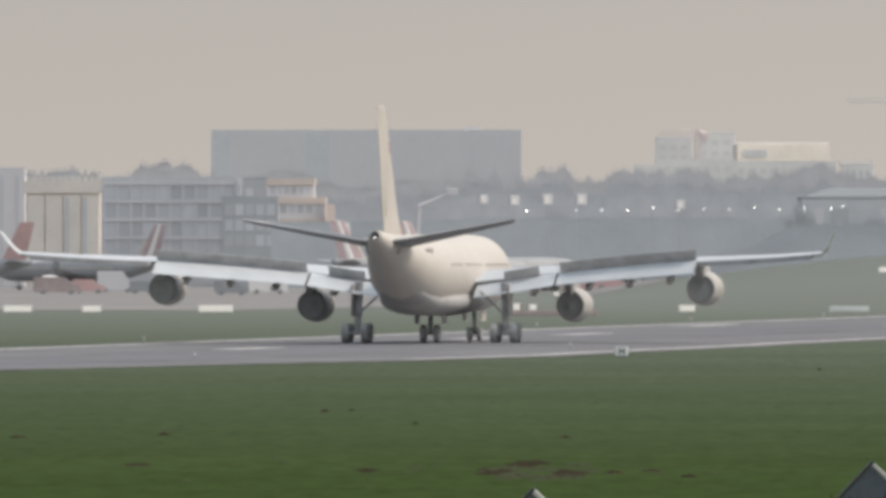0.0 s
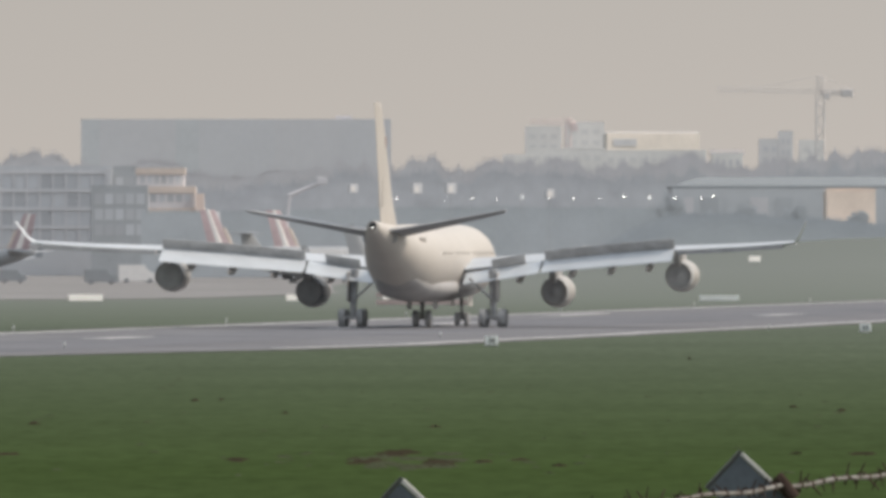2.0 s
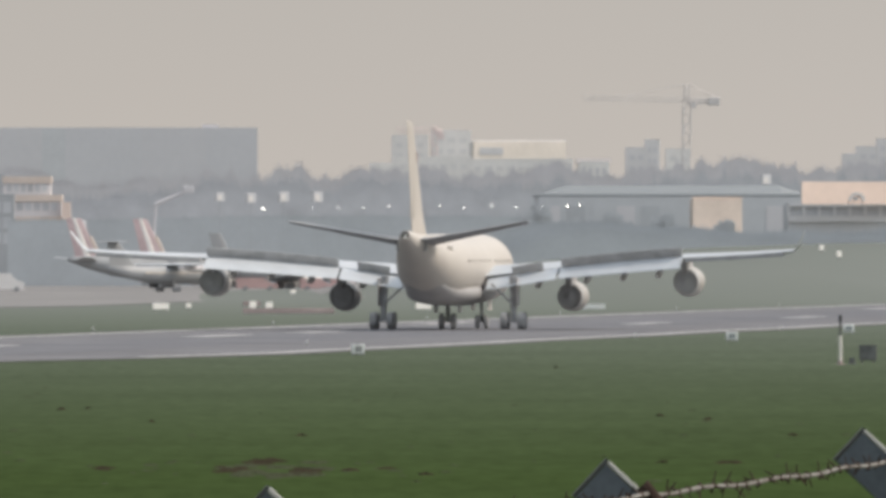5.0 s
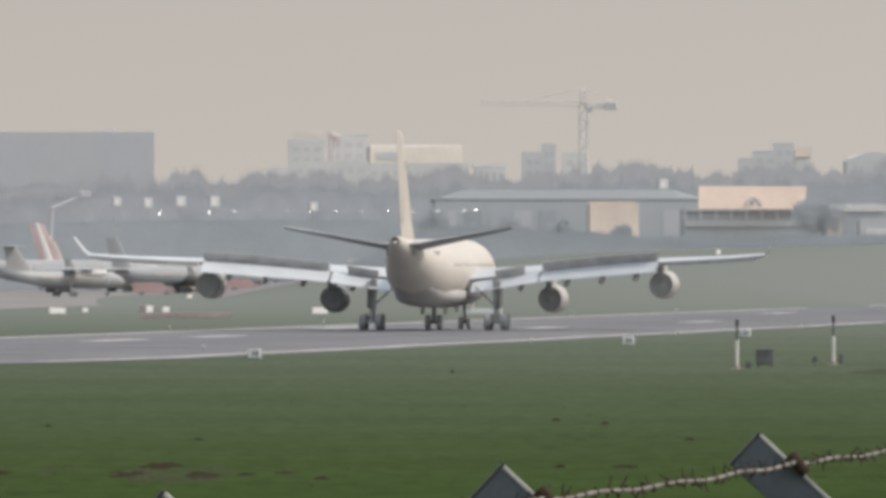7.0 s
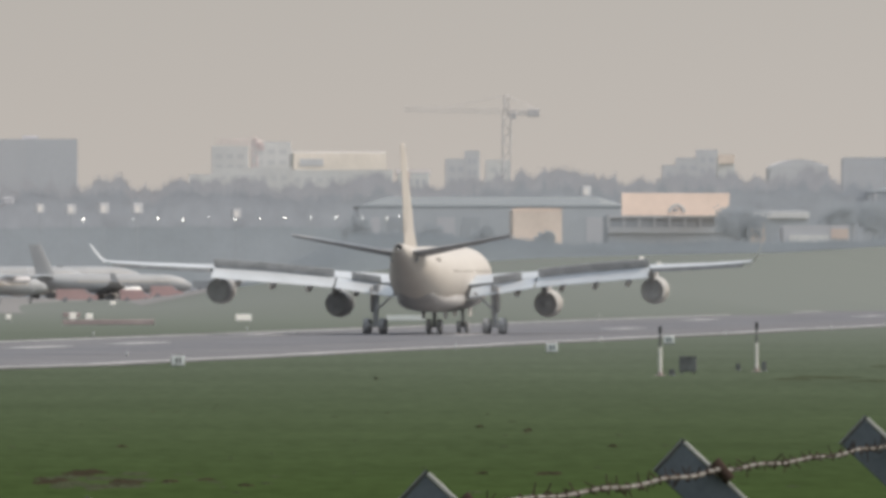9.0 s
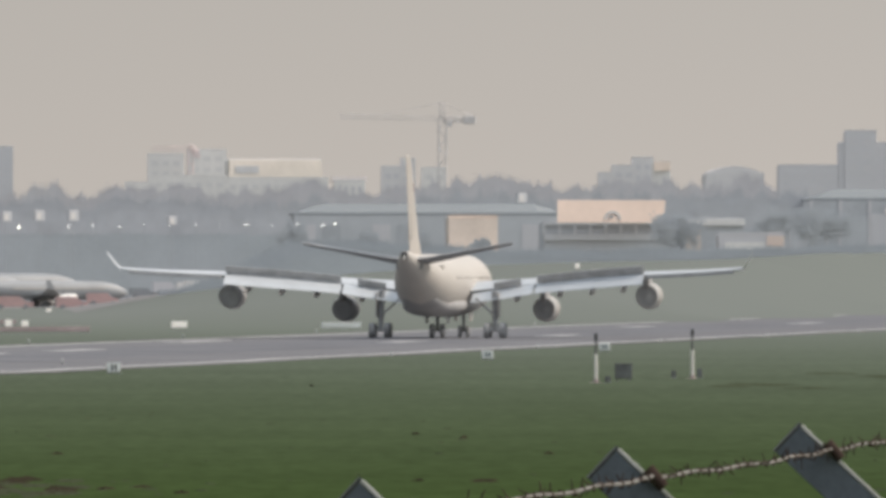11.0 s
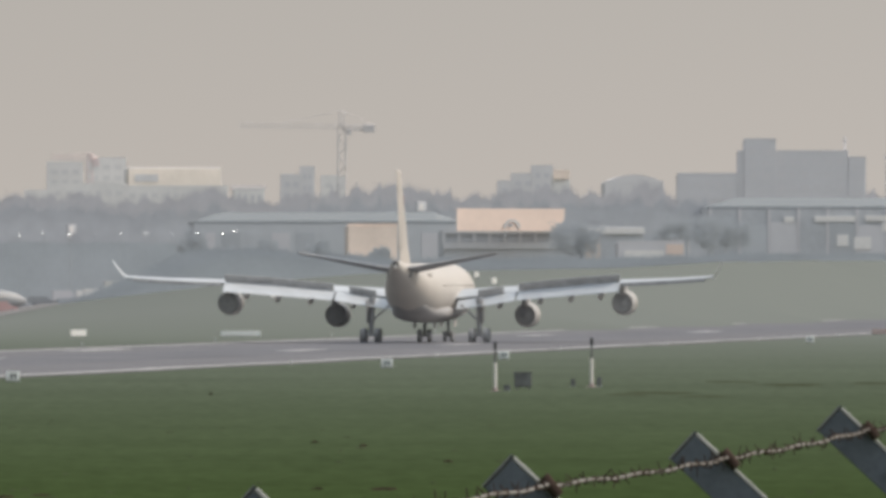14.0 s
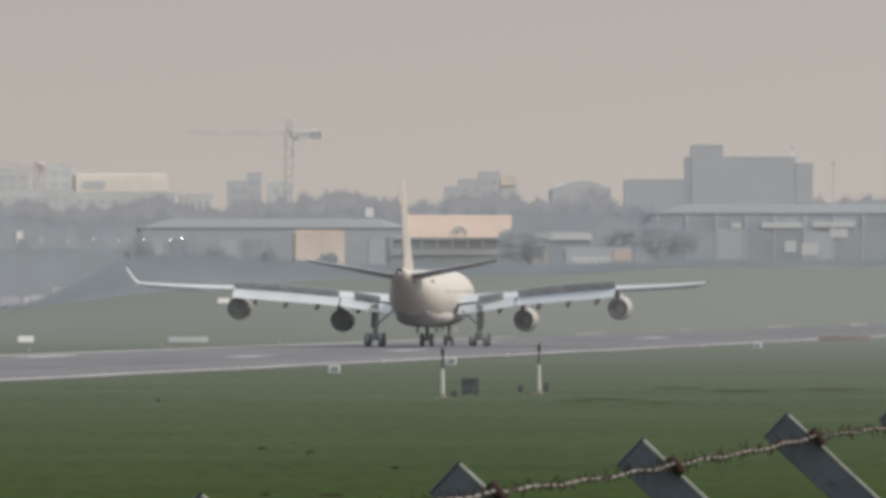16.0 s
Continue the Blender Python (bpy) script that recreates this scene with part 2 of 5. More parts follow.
def rod(bm, p, q, r, r2=None, n=8):
    """A round bar from p to q, tapered where r2 is given."""
    p, q = Vector(p), Vector(q)
    turn = (q - p).to_track_quat("Z", "Y")
    ends = []
    for c, k in ((p, r), (q, r if r2 is None else r2)):
        ends.append([bm.verts.new(c + turn @ Vector((k * math.cos(6.283185 * i / n), k * math.sin(6.283185 * i / n), 0))) for i in range(n)])
    for i in range(n):
        bm.faces.new((ends[0][i], ends[0][(i + 1) % n], ends[1][(i + 1) % n], ends[1][i]))
    bm.faces.new(ends[0][::-1])
    bm.faces.new(ends[1])
    return bm


def rings(bm, loops, caps=True, close=True):
    """Joins loops of points, all of one length, into a skin."""
    vs = [[bm.verts.new(p) for p in lp] for lp in loops]
    n = len(vs[0])
    for a, b in zip(vs, vs[1:]):
        for i in range(n if close else n - 1):
            j = (i + 1) % n
            bm.faces.new((a[i], a[j], b[j], b[i]))
    if caps and close:
        bm.faces.new(vs[0])
        bm.faces.new(vs[-1])
    return bm


def body(bm, sections, n=32, power=1.0):
    """A hull along y from sections (y, z of the axis, half width, half height)."""
    loops = []
    for y, zc, rx, rz in sections:
        lp = []
        for i in range(n):
            a = 2 * math.pi * i / n
            c, s = math.cos(a), math.sin(a)
            lp.append((rx * math.copysign(abs(c) ** power, c), y, zc + rz * math.copysign(abs(s) ** power, s)))
        loops.append(lp)
    return rings(bm, loops)


def turned(bm, axis_x, axis_z, profile, n=28):
    """A turned body about an axis along y; profile of (y, radius)."""
    return rings(bm, [[(axis_x + r * math.cos(2 * math.pi * i / n), y, axis_z + r * math.sin(2 * math.pi * i / n)) for i in range(n)]
                      for y, r in profile])


FOIL = ((0.0, 0.0), (0.04, 0.30), (0.15, 0.50), (0.35, 0.58), (0.65, 0.38), (1.0, 0.03),
        (1.0, -0.03), (0.65, -0.22), (0.35, -0.42), (0.15, -0.40), (0.04, -0.25))


def foil(bm, stations, up=False):
    """A wing from stations (span, y of the leading edge, y of the trailing edge, z, thickness); up: a fin that stands."""
    loops = []
    for s, y0, y1, z, th in stations:
        loops.append([(th * k, y0 + (y1 - y0) * c, s) if up else (s, y0 + (y1 - y0) * c, z + th * k) for c, k in FOIL])
    return rings(bm, loops)


def smooth(a, b, x):
    t = min(1.0, max(0.0, (x - a) / (b - a)))
    return t * t * (3 - 2 * t)


def ground_z(x, y):
    """The spotters' bank round the camera, the flat field, a far rise fitted to the camera's view."""
    bank = 3.95 * (1 - smooth(45, 170, math.hypot(x, y)))
    side = 784 + 31600 * x / y if y > 500 else 0
    off = y * math.sin(HEAD) - x * math.cos(HEAD)
    lift = float(np.interp(side, (1000, 1250, 1420, 1600, 1800, 2200, 2400, 2960), (0, 3.0, 4.8, 6.3, 7.2, 7.8, 9.0, 9.3)))
    rise = lift * smooth(1900, 2720, y) * smooth(182, 198, off)
    return bank + rise


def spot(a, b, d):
    """A place fitted to the camera's view: column, row (1/31600 of the range) and range."""
    return (a - 784) / 31600 * d, d, EYE + (443 - b) / 31600 * d


def strip(off, s):
    """A place on the airfield: metres left of the sight line's foot and metres along the runway."""
    return s * math.sin(HEAD) - off * math.cos(HEAD), s * math.cos(HEAD) + off * math.sin(HEAD)
# ---------------------------------------------------------------- ground, runway, apron
def build_ground():
    xs = sorted(set([-4900, -3500, -2200, -1400, -900, -650, 650, 900, 1400, 2200, 3500, 4900] + list(range(-500, 501, 20))))
    ys = sorted(set([-4900, -2500, -1200, -600, -300, -200, 250, 300, 350, 400] + list(range(-160, 201, 20))
                    + list(range(450, 3401, 50)) + [3600, 3900, 4300, 4900]))
    bm = bmesh.new()
    grid = [[bm.verts.new((x, y, ground_z(x, y) - 0.08 + 0.02 * noise.noise((x * 0.02, y * 0.004, 0)))) for x in xs] for y in ys]
    for r0, r1 in zip(grid, grid[1:]):
        for i in range(len(xs) - 1):
            bm.faces.new((r0[i], r0[i + 1], r1[i + 1], r1[i]))
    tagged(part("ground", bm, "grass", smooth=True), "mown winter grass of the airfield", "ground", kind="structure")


def ribbon(bm, o0, o1, s0, s1, z, step=40, thick=0.06):
    n = max(1, int((s1 - s0) / step))
    f0 = o0 if callable(o0) else (lambda s: o0)
    f1 = o1 if callable(o1) else (lambda s: o1)
    rows = []
    for i in range(n + 1):
        s = s0 + (s1 - s0) * i / n
        (xa, ya), (xb, yb) = strip(f0(s), s), strip(f1(s), s)
        rows.append([(xa, ya, z), (xb, yb, z), (xb, yb, z - thick), (xa, ya, z - thick)])
    return rings(bm, rows)


def build_runway():
    near = lambda s: 151.5 - 19.5 * smooth(930, 1130, s) + 0.4 * math.sin(s * 0.05)
    run = tagged(part("runway", ribbon(bmesh.new(), near, 180.0, -600, 4400, 0.0), "asphalt"),
                 "grey asphalt runway with worn white edge stripes", "runway", kind="structure")
    part("wheel_track", ribbon(bmesh.new(), 147, 165, -600, 4400, 0.015, thick=0.05), "rubber_asphalt", run, "rubber-darkened middle of the runway")
    part("edge_stripe", ribbon(bmesh.new(), lambda s: near(s) + 1.5, lambda s: near(s) + 2.5, 1080, 4400, 0.02, thick=0.05), "line", run)
    part("edge_stripe", ribbon(bmesh.new(), 177.0, 178.0, -600, 4400, 0.02, thick=0.05), "line", run)
    marks = ((1546, 152.5, 30), (1687, 151.2, 30), (1322, 162.9, 30), (1385, 162.7, 30), (2060, 156.0, 36), (2675, 172.0, 40),
             (1180, 161.0, 24), (1930, 164.5, 30), (1545, 171.0, 40))
    for s, o, ln in marks:
        part("marking", ribbon(bmesh.new(), o, o + 1.9, s, s + ln, 0.035, thick=0.05), "mark", run, "worn white touchdown marking")


def build_apron():
    """Concrete that begins further and further out along the oblique edge of the grass."""
    rows = []
    for j in range(76):
        a = -900 + 2230 * j / 75
        d0 = float(np.interp(a, (-900, 400, 600, 950, 1230, 1330), (1960, 1985, 2040, 2330, 2760, 3000)))
        col = []
        for i in range(30):
            d = d0 + (3500 - d0) * i / 29
            x = (a - 784) / 31600 * d
            col.append((x, d, ground_z(x, d) - 0.03))
        rows.append(col)
    tagged(part("apron", rings(bmesh.new(), rows, close=False), "apron"), "pale concrete aircraft apron beside the grass", "apron", kind="structure")


build_ground()
build_runway()
build_apron()
# ---------------------------------------------------------------- the landing airliner
def wing_z(x):
    return float(np.interp(abs(x), (0, 3, 9.3, 20, 25, 29.3), (4.05, 4.35, 5.05, 5.85, 6.08, 6.40)))


def edge_y(x):
    """Trailing and leading edge of the wing at that span."""
    x = abs(x)
    return float(np.interp(x, (0, 3, 9.0, 19.5, 28.8), (1.5, 1.1, 0.0, -4.4, -7.0))), float(np.interp(x, (0, 3, 9.3, 28.8), (13.6, 12.0, 6.9, -4.6)))


def wheel_set(parent, x, y, r, w, name="wheel"):
    wh = part(name, turned_x(bmesh.new(), x, y, r, w), "tyre", parent, smooth=False)
    hub = bmesh.new()
    rod(hub, (x - w * 0.42, y, r), (x + w * 0.42, y, r), r * 0.5, n=16)
    part("rim", hub, "steel", wh)


def turned_x(bm, x, y, r, w, n=24):
    prof = ((-0.5, 0.55), (-0.5, 0.86), (-0.36, 0.97), (0, 1.0), (0.36, 0.97), (0.5, 0.86), (0.5, 0.55))
    return rings(bm, [[(x + w * a, y + r * k * math.cos(2 * math.pi * i / n), r + r * k * math.sin(2 * math.pi * i / n)) for i in range(n)] for a, k in prof])


def build_airliner():
    jet = thing("airliner", "white four-engined wide-body jet rolling out on the runway, spoilers raised", "airliner")
    hull = [(32.0, 4.15, 0.05, 0.05), (31.6, 4.2, 0.55, 0.5), (30.6, 4.35, 1.2, 1.15), (29, 4.55, 1.85, 1.8), (26.5, 4.8, 2.5, 2.5),
            (24, 4.93, 2.8, 2.78), (21, 4.93, 2.82, 2.82), (0, 4.93, 2.82, 2.82), (-9, 4.93, 2.82, 2.82), (-12, 5.0, 2.76, 2.74),
            (-15, 5.2, 2.56, 2.52), (-18, 5.5, 2.25, 2.2), (-21, 5.88, 1.9, 1.83), (-24, 6.3, 1.52, 1.46), (-27, 6.76, 1.12, 1.08),
            (-29.5, 7.2, 0.78, 0.74), (-31, 7.5, 0.52, 0.5), (-31.5, 7.6, 0.40, 0.40)]
    fus = part("fuselage", body(bmesh.new(), hull, 48), "white", jet, smooth=True)
    fair = [(12.5, 3.2, 1.6, 0.6), (10, 3.0, 2.9, 0.95), (6, 2.9, 2.65, 1.0), (0, 2.95, 2.68, 1.02), (-5, 2.95, 2.6, 1.0), (-9, 3.05, 2.42, 1.0), (-13, 3.2, 2.05, 0.95), (-17, 3.8, 1.6, 0.75), (-19.5, 4.35, 0.8, 0.5)]
    part("belly_fairing", body(bmesh.new(), fair, 40, 0.9), "belly", jet, "belly fairing in shaded grey", smooth=True)
    # auxiliary exhaust in the tail cone, with the white tail light below it
    bm = bmesh.new()
    rod(bm, (0, -31.3, 7.64), (0, -31.62, 7.66), 0.31, 0.28, 20)
    part("tail_exhaust", bm, "dark", jet, "black exhaust opening")
    bm = bmesh.new()
    rod(bm, (0, -31.4, 7.48), (0, -31.75, 7.5), 0.06, 0.05, 12)
    part("tail_light", bm, "tail_lamp", jet, "lit white tail light")
    # cabin windows, a fine row on either side
    for sx in (-1, 1):
        me = None
        for i in range(62):
            y = 22.5 - i * 0.533
            if abs(y - 8) < 0.7 or abs(y + 3) < 0.7:
                continue
            if me is None:
                ob = part("cabin_window", B(-0.035, 0.035, -0.12, 0.12, -0.17, 0.17, bevel=0.03), "glass_row", fus)
                me = ob.data
            else:
                ob = new("cabin_window", me)
                ob.parent = fus
            ob.location = (sx * 2.74, y, 5.52)
    for i in range(5):
        part("registration_bar", B(1.8 - 0.04 * i, 2.17 - 0.04 * i, -16.6 - i * 0.42, -16.3 - i * 0.42, 6.3, 6.75), "glass_row", fus, "dark registration character bar")
    # fin with rudder
    fin = part("fin", foil(bmesh.new(), [(7.2, -18.0, -26.6, 0, 0.80), (8.6, -19.9, -27.1, 0, 0.72), (9.2, -20.6, -27.4, 0, 0.62), (13, -23.8, -29.0, 0, 0.46),
                                         (16.4, -26.7, -30.4, 0, 0.32), (16.75, -27.4, -30.5, 0, 0.20)], up=True), "white", jet, smooth=False)
    part("rudder_gap", B(-0.16, 0.16, -26.75, -26.70, 9.0, 12.6), "glass_row", fin)
    for sx in (-1, 1):
        part("fin_emblem", B(sx * 0.10, sx * 0.262, -25.9, -25.0, 13.4, 14.25), "palered", fin, "small pale red emblem")
    # tailplane
    for sx in (-1, 1):
        bm = foil(bmesh.new(), [(sx * 0.4, -22.2, -28.6, 7.12, 0.85), (sx * 1.6, -22.9, -28.9, 7.26, 0.62), (sx * 9.3, -27.8, -30.3, 8.62, 0.26), (sx * 9.6, -28.6, -30.4, 8.68, 0.14)])
        for v in bm.verts:                  # trimmed nose down, so that the underside shows from behind
            v.co.z += 0.10 - 0.05 * (v.co.y + 30.4 - 0.19 * (9.6 - abs(v.co.x)))
        part("tailplane", bm, "tailplane", jet, "tailplane in shaded grey")
        part("tailplane_seal", B(sx * 0.65, sx * 1.2, -27.5, -23.5, 6.35, 7.2, bevel=0.2), "tailplane", jet)
    # wings, flaps, spoilers, winglets
    for sx in (-1, 1):
        st = []
        for x in (0.5, 3, 6, 9.0, 14.5, 19.5, 25, 28.8):
            te, le = edge_y(x)
            th = float(np.interp(x, (0, 9.3, 28.8), (2.3, 1.25, 0.42)))
            if x < 19.6:
                te += 1.6
            st.append((sx * x, le, te, wing_z(x), th * 0.75))
        wing = part("wing", foil(bmesh.new(), st), "wing", jet, smooth=False)
        for a, b in ((19.75, 23.7), (23.75, 28.0)):
            loops = []
            for x in (a, b):
                te, z = edge_y(x)[0], wing_z(x)
                loops.append([(sx * x, te + 1.2, z + 0.02), (sx * x, te - 0.25, z - 0.03), (sx * x, te - 0.30, z - 0.36), (sx * x, te + 1.1, z - 0.25)])
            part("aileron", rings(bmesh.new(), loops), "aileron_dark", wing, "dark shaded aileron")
        part("winglet", foil(bmesh.new(), [(sx * 28.75, -4.6, -7.0, 6.38, 0.20), (sx * 29.15, -5.4, -7.5, 6.75, 0.12), (sx * 29.85, -7.8, -9.0, 7.95, 0.05)]), "wing", wing, "pale upturned winglet")
        for x0, x1 in ((3.0, 8.85), (9.05, 19.4)):
            n = 8
            loops = []
            for i in range(n + 1):
                x = x0 + (x1 - x0) * i / n
                te = edge_y(x)[0]
                zt = float(np.interp(x, (3, 6, 9.3, 15, 20), (4.08, 4.52, 5.06, 5.62, 5.98)))
                zb = float(np.interp(x, (3, 6, 9.3, 15, 20), (3.20, 3.62, 4.16, 4.62, 5.03)))
                loops.append([(sx * x, te + 1.55, zt + 0.02), (sx * x, te + 0.9, zt - 0.12), (sx * x, te - 1.0, zb + 0.05), (sx * x, te - 1.05, zb - 0.02),
                              (sx * x, te + 0.6, zt - 0.62), (sx * x, te + 1.4, zt - 0.5)])
            part("flap", rings(bmesh.new(), loops), "flap", wing, "lowered pale grey flap")
        for x0, x1, k in ((5.0, 7.6, 1), (9.1, 19.4, 5)):
            for i in range(k):
                a, b = x0 + (x1 - x0) * i / k + 0.006, x0 + (x1 - x0) * (i + 1) / k - 0.006
                loops = []
                for x in (a, b):
                    te = edge_y(x)[0]
                    zt = float(np.interp(x, (3, 6, 9.3, 15, 20), (4.10, 4.54, 5.08, 5.64, 6.0)))
                    loops.append([(sx * x, te + 1.7, zt - 0.12), (sx * x, te + 1.0, zt + 0.72), (sx * x, te + 0.92, zt + 0.70), (sx * x, te + 1.55, zt - 0.12)])
                part("spoiler", rings(bmesh.new(), loops), "spoiler", wing, "raised dark grey spoiler")
        for x in (7.2, 11.3, 14.4, 17.4):
            te = edge_y(x)[0]
            zb = wing_z(x) - 1.2
            part("flap_fairing", body(bmesh.new(), [(x2, zb + d, r, r * 1.3) for x2, d, r in ((te + 4.2, 0.35, 0.05), (te + 3.0, 0.2, 0.2), (te + 1.2, 0, 0.24), (te - 0.4, -0.05, 0.17), (te - 1.3, -0.1, 0.04))], 12),
                 "nacelle", wing, smooth=True).location.x = sx * x
    # engines on pylons
    for x, y1, zc in ((9.37, 5.2, 2.68), (19.4, -0.2, 3.88)):
        for sx in (-1, 1):
            X = sx * x
            eng = part("engine", turned(bmesh.new(), X, zc, [(y1 + 4.9, 0.96), (y1 + 4.98, 1.03), (y1 + 4.7, 1.14), (y1 + 3.4, 1.24), (y1 + 2.0, 1.20), (y1 + 0.7, 1.06), (y1, 0.92), (y1 + 0.02, 0.87), (y1 + 0.9, 0.76), (y1 + 0.95, 0.1)]),
                       "nacelle", jet, "white engine nacelle", smooth=True)
            part("exhaust", turned(bmesh.new(), X, zc, [(y1 + 0.75, 1.09), (y1 + 0.5, 1.06), (y1 - 0.06, 0.97), (y1 - 0.05, 0.93), (y1 + 0.03, 0.91), (y1 + 0.04, 0.5), (y1 - 0.02, 0.3), (y1 - 0.2, 0.05)]), "nozzle", eng, "dark metal exhaust nozzle", smooth=True)
            part("intake_lip", turned(bmesh.new(), X, zc, [(y1 + 4.4, 0.88), (y1 + 4.9, 0.98), (y1 + 5.0, 1.06), (y1 + 4.85, 1.12), (y1 + 4.4, 0.9)]), "steel", eng, smooth=True)
            top = wing_z(x) - 0.1
            part("pylon", rings(bmesh.new(), [[(X - w, y1 + a, z) for a, z in prof] for w, prof in
                 ((-0.2, ((-2.0, top), (3.8, top), (4.2, zc + 1.0), (0.6, zc + 0.6), (-1.2, zc + 0.75))), (0.2, ((-2.0, top), (3.8, top), (4.2, zc + 1.0), (0.6, zc + 0.6), (-1.2, zc + 0.75))))]), "belly", eng)
    # undercarriage
    for sx in (-1, 1):
        X = sx * 5.34
        gear = part("main_gear", rod(bmesh.new(), (X, 0, 0.75), (X * 0.98, 0.3, 4.3), 0.24, 0.30, 14), "steel", jet, "grey main landing gear leg")
        bm = rod(bmesh.new(), (X, -0.15, 2.0), (sx * 3.5, 0.2, 3.7), 0.10, n=10)
        rod(bm, (X, 0.6, 1.7), (X, 3.0, 3.8), 0.09, n=10)
        part("brace", bm, "steel", gear)
        part("bogie_beam", rod(bmesh.new(), (X, -1.05, 0.72), (X, 1.05, 0.72), 0.17, n=10), "steel", gear)
        for yy in (-1.0, 1.0):
            part("axle", rod(bmesh.new(), (X - 0.75, yy, 0.70), (X + 0.75, yy, 0.70), 0.10, n=10), "steel", gear)
            for dx in (-0.70, 0.70):
                wheel_set(gear, X + dx, yy, 0.70, 0.52)
        part("gear_door", B(X + sx * 0.30, X + sx * 0.36, -0.9, 1.1, 1.9, 4.2, bevel=0.02), "belly", gear)
    cg = part("centre_gear", rod(bmesh.new(), (0, -0.6, 0.65), (0, -0.2, 2.6), 0.17, n=12), "steel", jet, "grey centre landing gear leg")
    for dx in (-0.49, 0.49):
        wheel_set(cg, dx, -0.6, 0.66, 0.42)
        part("gear_door", B(dx * 2.0 - 0.03, dx * 2.0 + 0.03, -1.6, 0.8, 1.35, 2.4, bevel=0.01), "belly", cg)
    part("axle", rod(bmesh.new(), (-0.5, -0.6, 0.66), (0.5, -0.6, 0.66), 0.1, n=10), "steel", cg)
    ng = part("nose_gear", rod(bmesh.new(), (0, 25.4, 0.5), (0, 25.0, 2.9), 0.14, n=12), "steel", jet, "grey nose landing gear leg")
    for dx in (-0.36, 0.36):
        wheel_set(ng, dx, 25.4, 0.53, 0.36)
        part("gear_door", B(dx * 1.9 - 0.02, dx * 1.9 + 0.02, 23.6, 26.4, 1.5, 2.6, bevel=0.01), "white", ng)
    part("axle", rod(bmesh.new(), (-0.36, 25.4, 0.53), (0.36, 25.4, 0.53), 0.08, n=10), "steel", ng)
    part("landing_light", rod(bmesh.new(), (5.9, -1.1, 1.35), (5.9, -1.25, 1.35), 0.09, n=10), "board", jet)
    return jet


airliner = build_airliner()


# ---------------------------------------------------------------- buildings beyond the field
def block(name, label, a0, a1, top, d, depth, skin, category="building"):
    """A building front square to the sight line: body with parapet. Returns it with its corner places."""
    x0, _, z1 = spot(a0, top, d)
    x1 = spot(a1, top, d)[0]
    z0 = min(ground_z(x0, d), ground_z(x1, d), ground_z(x0, d + depth)) - 0.3
    th = thing(name, label, category)
    part("wall", B(x0, x1, d, d + depth, z0, z1, bevel=0.05), skin, th)
    part("roof", B(x0 + 0.3, x1 - 0.3, d + 0.3, d + depth - 0.3, z1 + 0.01, z1 + 0.25), skin, th)
    bm = B(x0 - 0.03, x1 + 0.03, d - 0.03, d + 0.15, z1 + 0.02, z1 + 0.5)
    part("parapet", bm, skin, th)
    return th, x0, x1, z0, z1


def panes(th, x0, x1, z0, z1, d, rows, cols, w=0.7, h=0.6, mat="pane", name="window", label=""):
    """Rows and columns of windows set 6 cm proud of a front, all on one mesh."""
    cw, ch = (x1 - x0) / cols, (z1 - z0) / rows
    me = None
    for r in range(rows):
        for c in range(cols):
            if me is None:
                ob = part(name, B(-cw * w / 2, cw * w / 2, -0.06, 0.1, -ch * h / 2, ch * h / 2), mat, th, label)
                me = ob.data
            else:
                ob = new(name, me)
                ob.parent = th
            ob.location = (x0 + cw * (c + 0.5), d, z0 + ch * (r + 0.5))


def ledge(th, x0, x1, z0, z1, d, mat, name="band", out=0.25, label=""):
    return part(name, B(x0, x1, d - out, d + 0.1, z0, z1), mat, th, label)


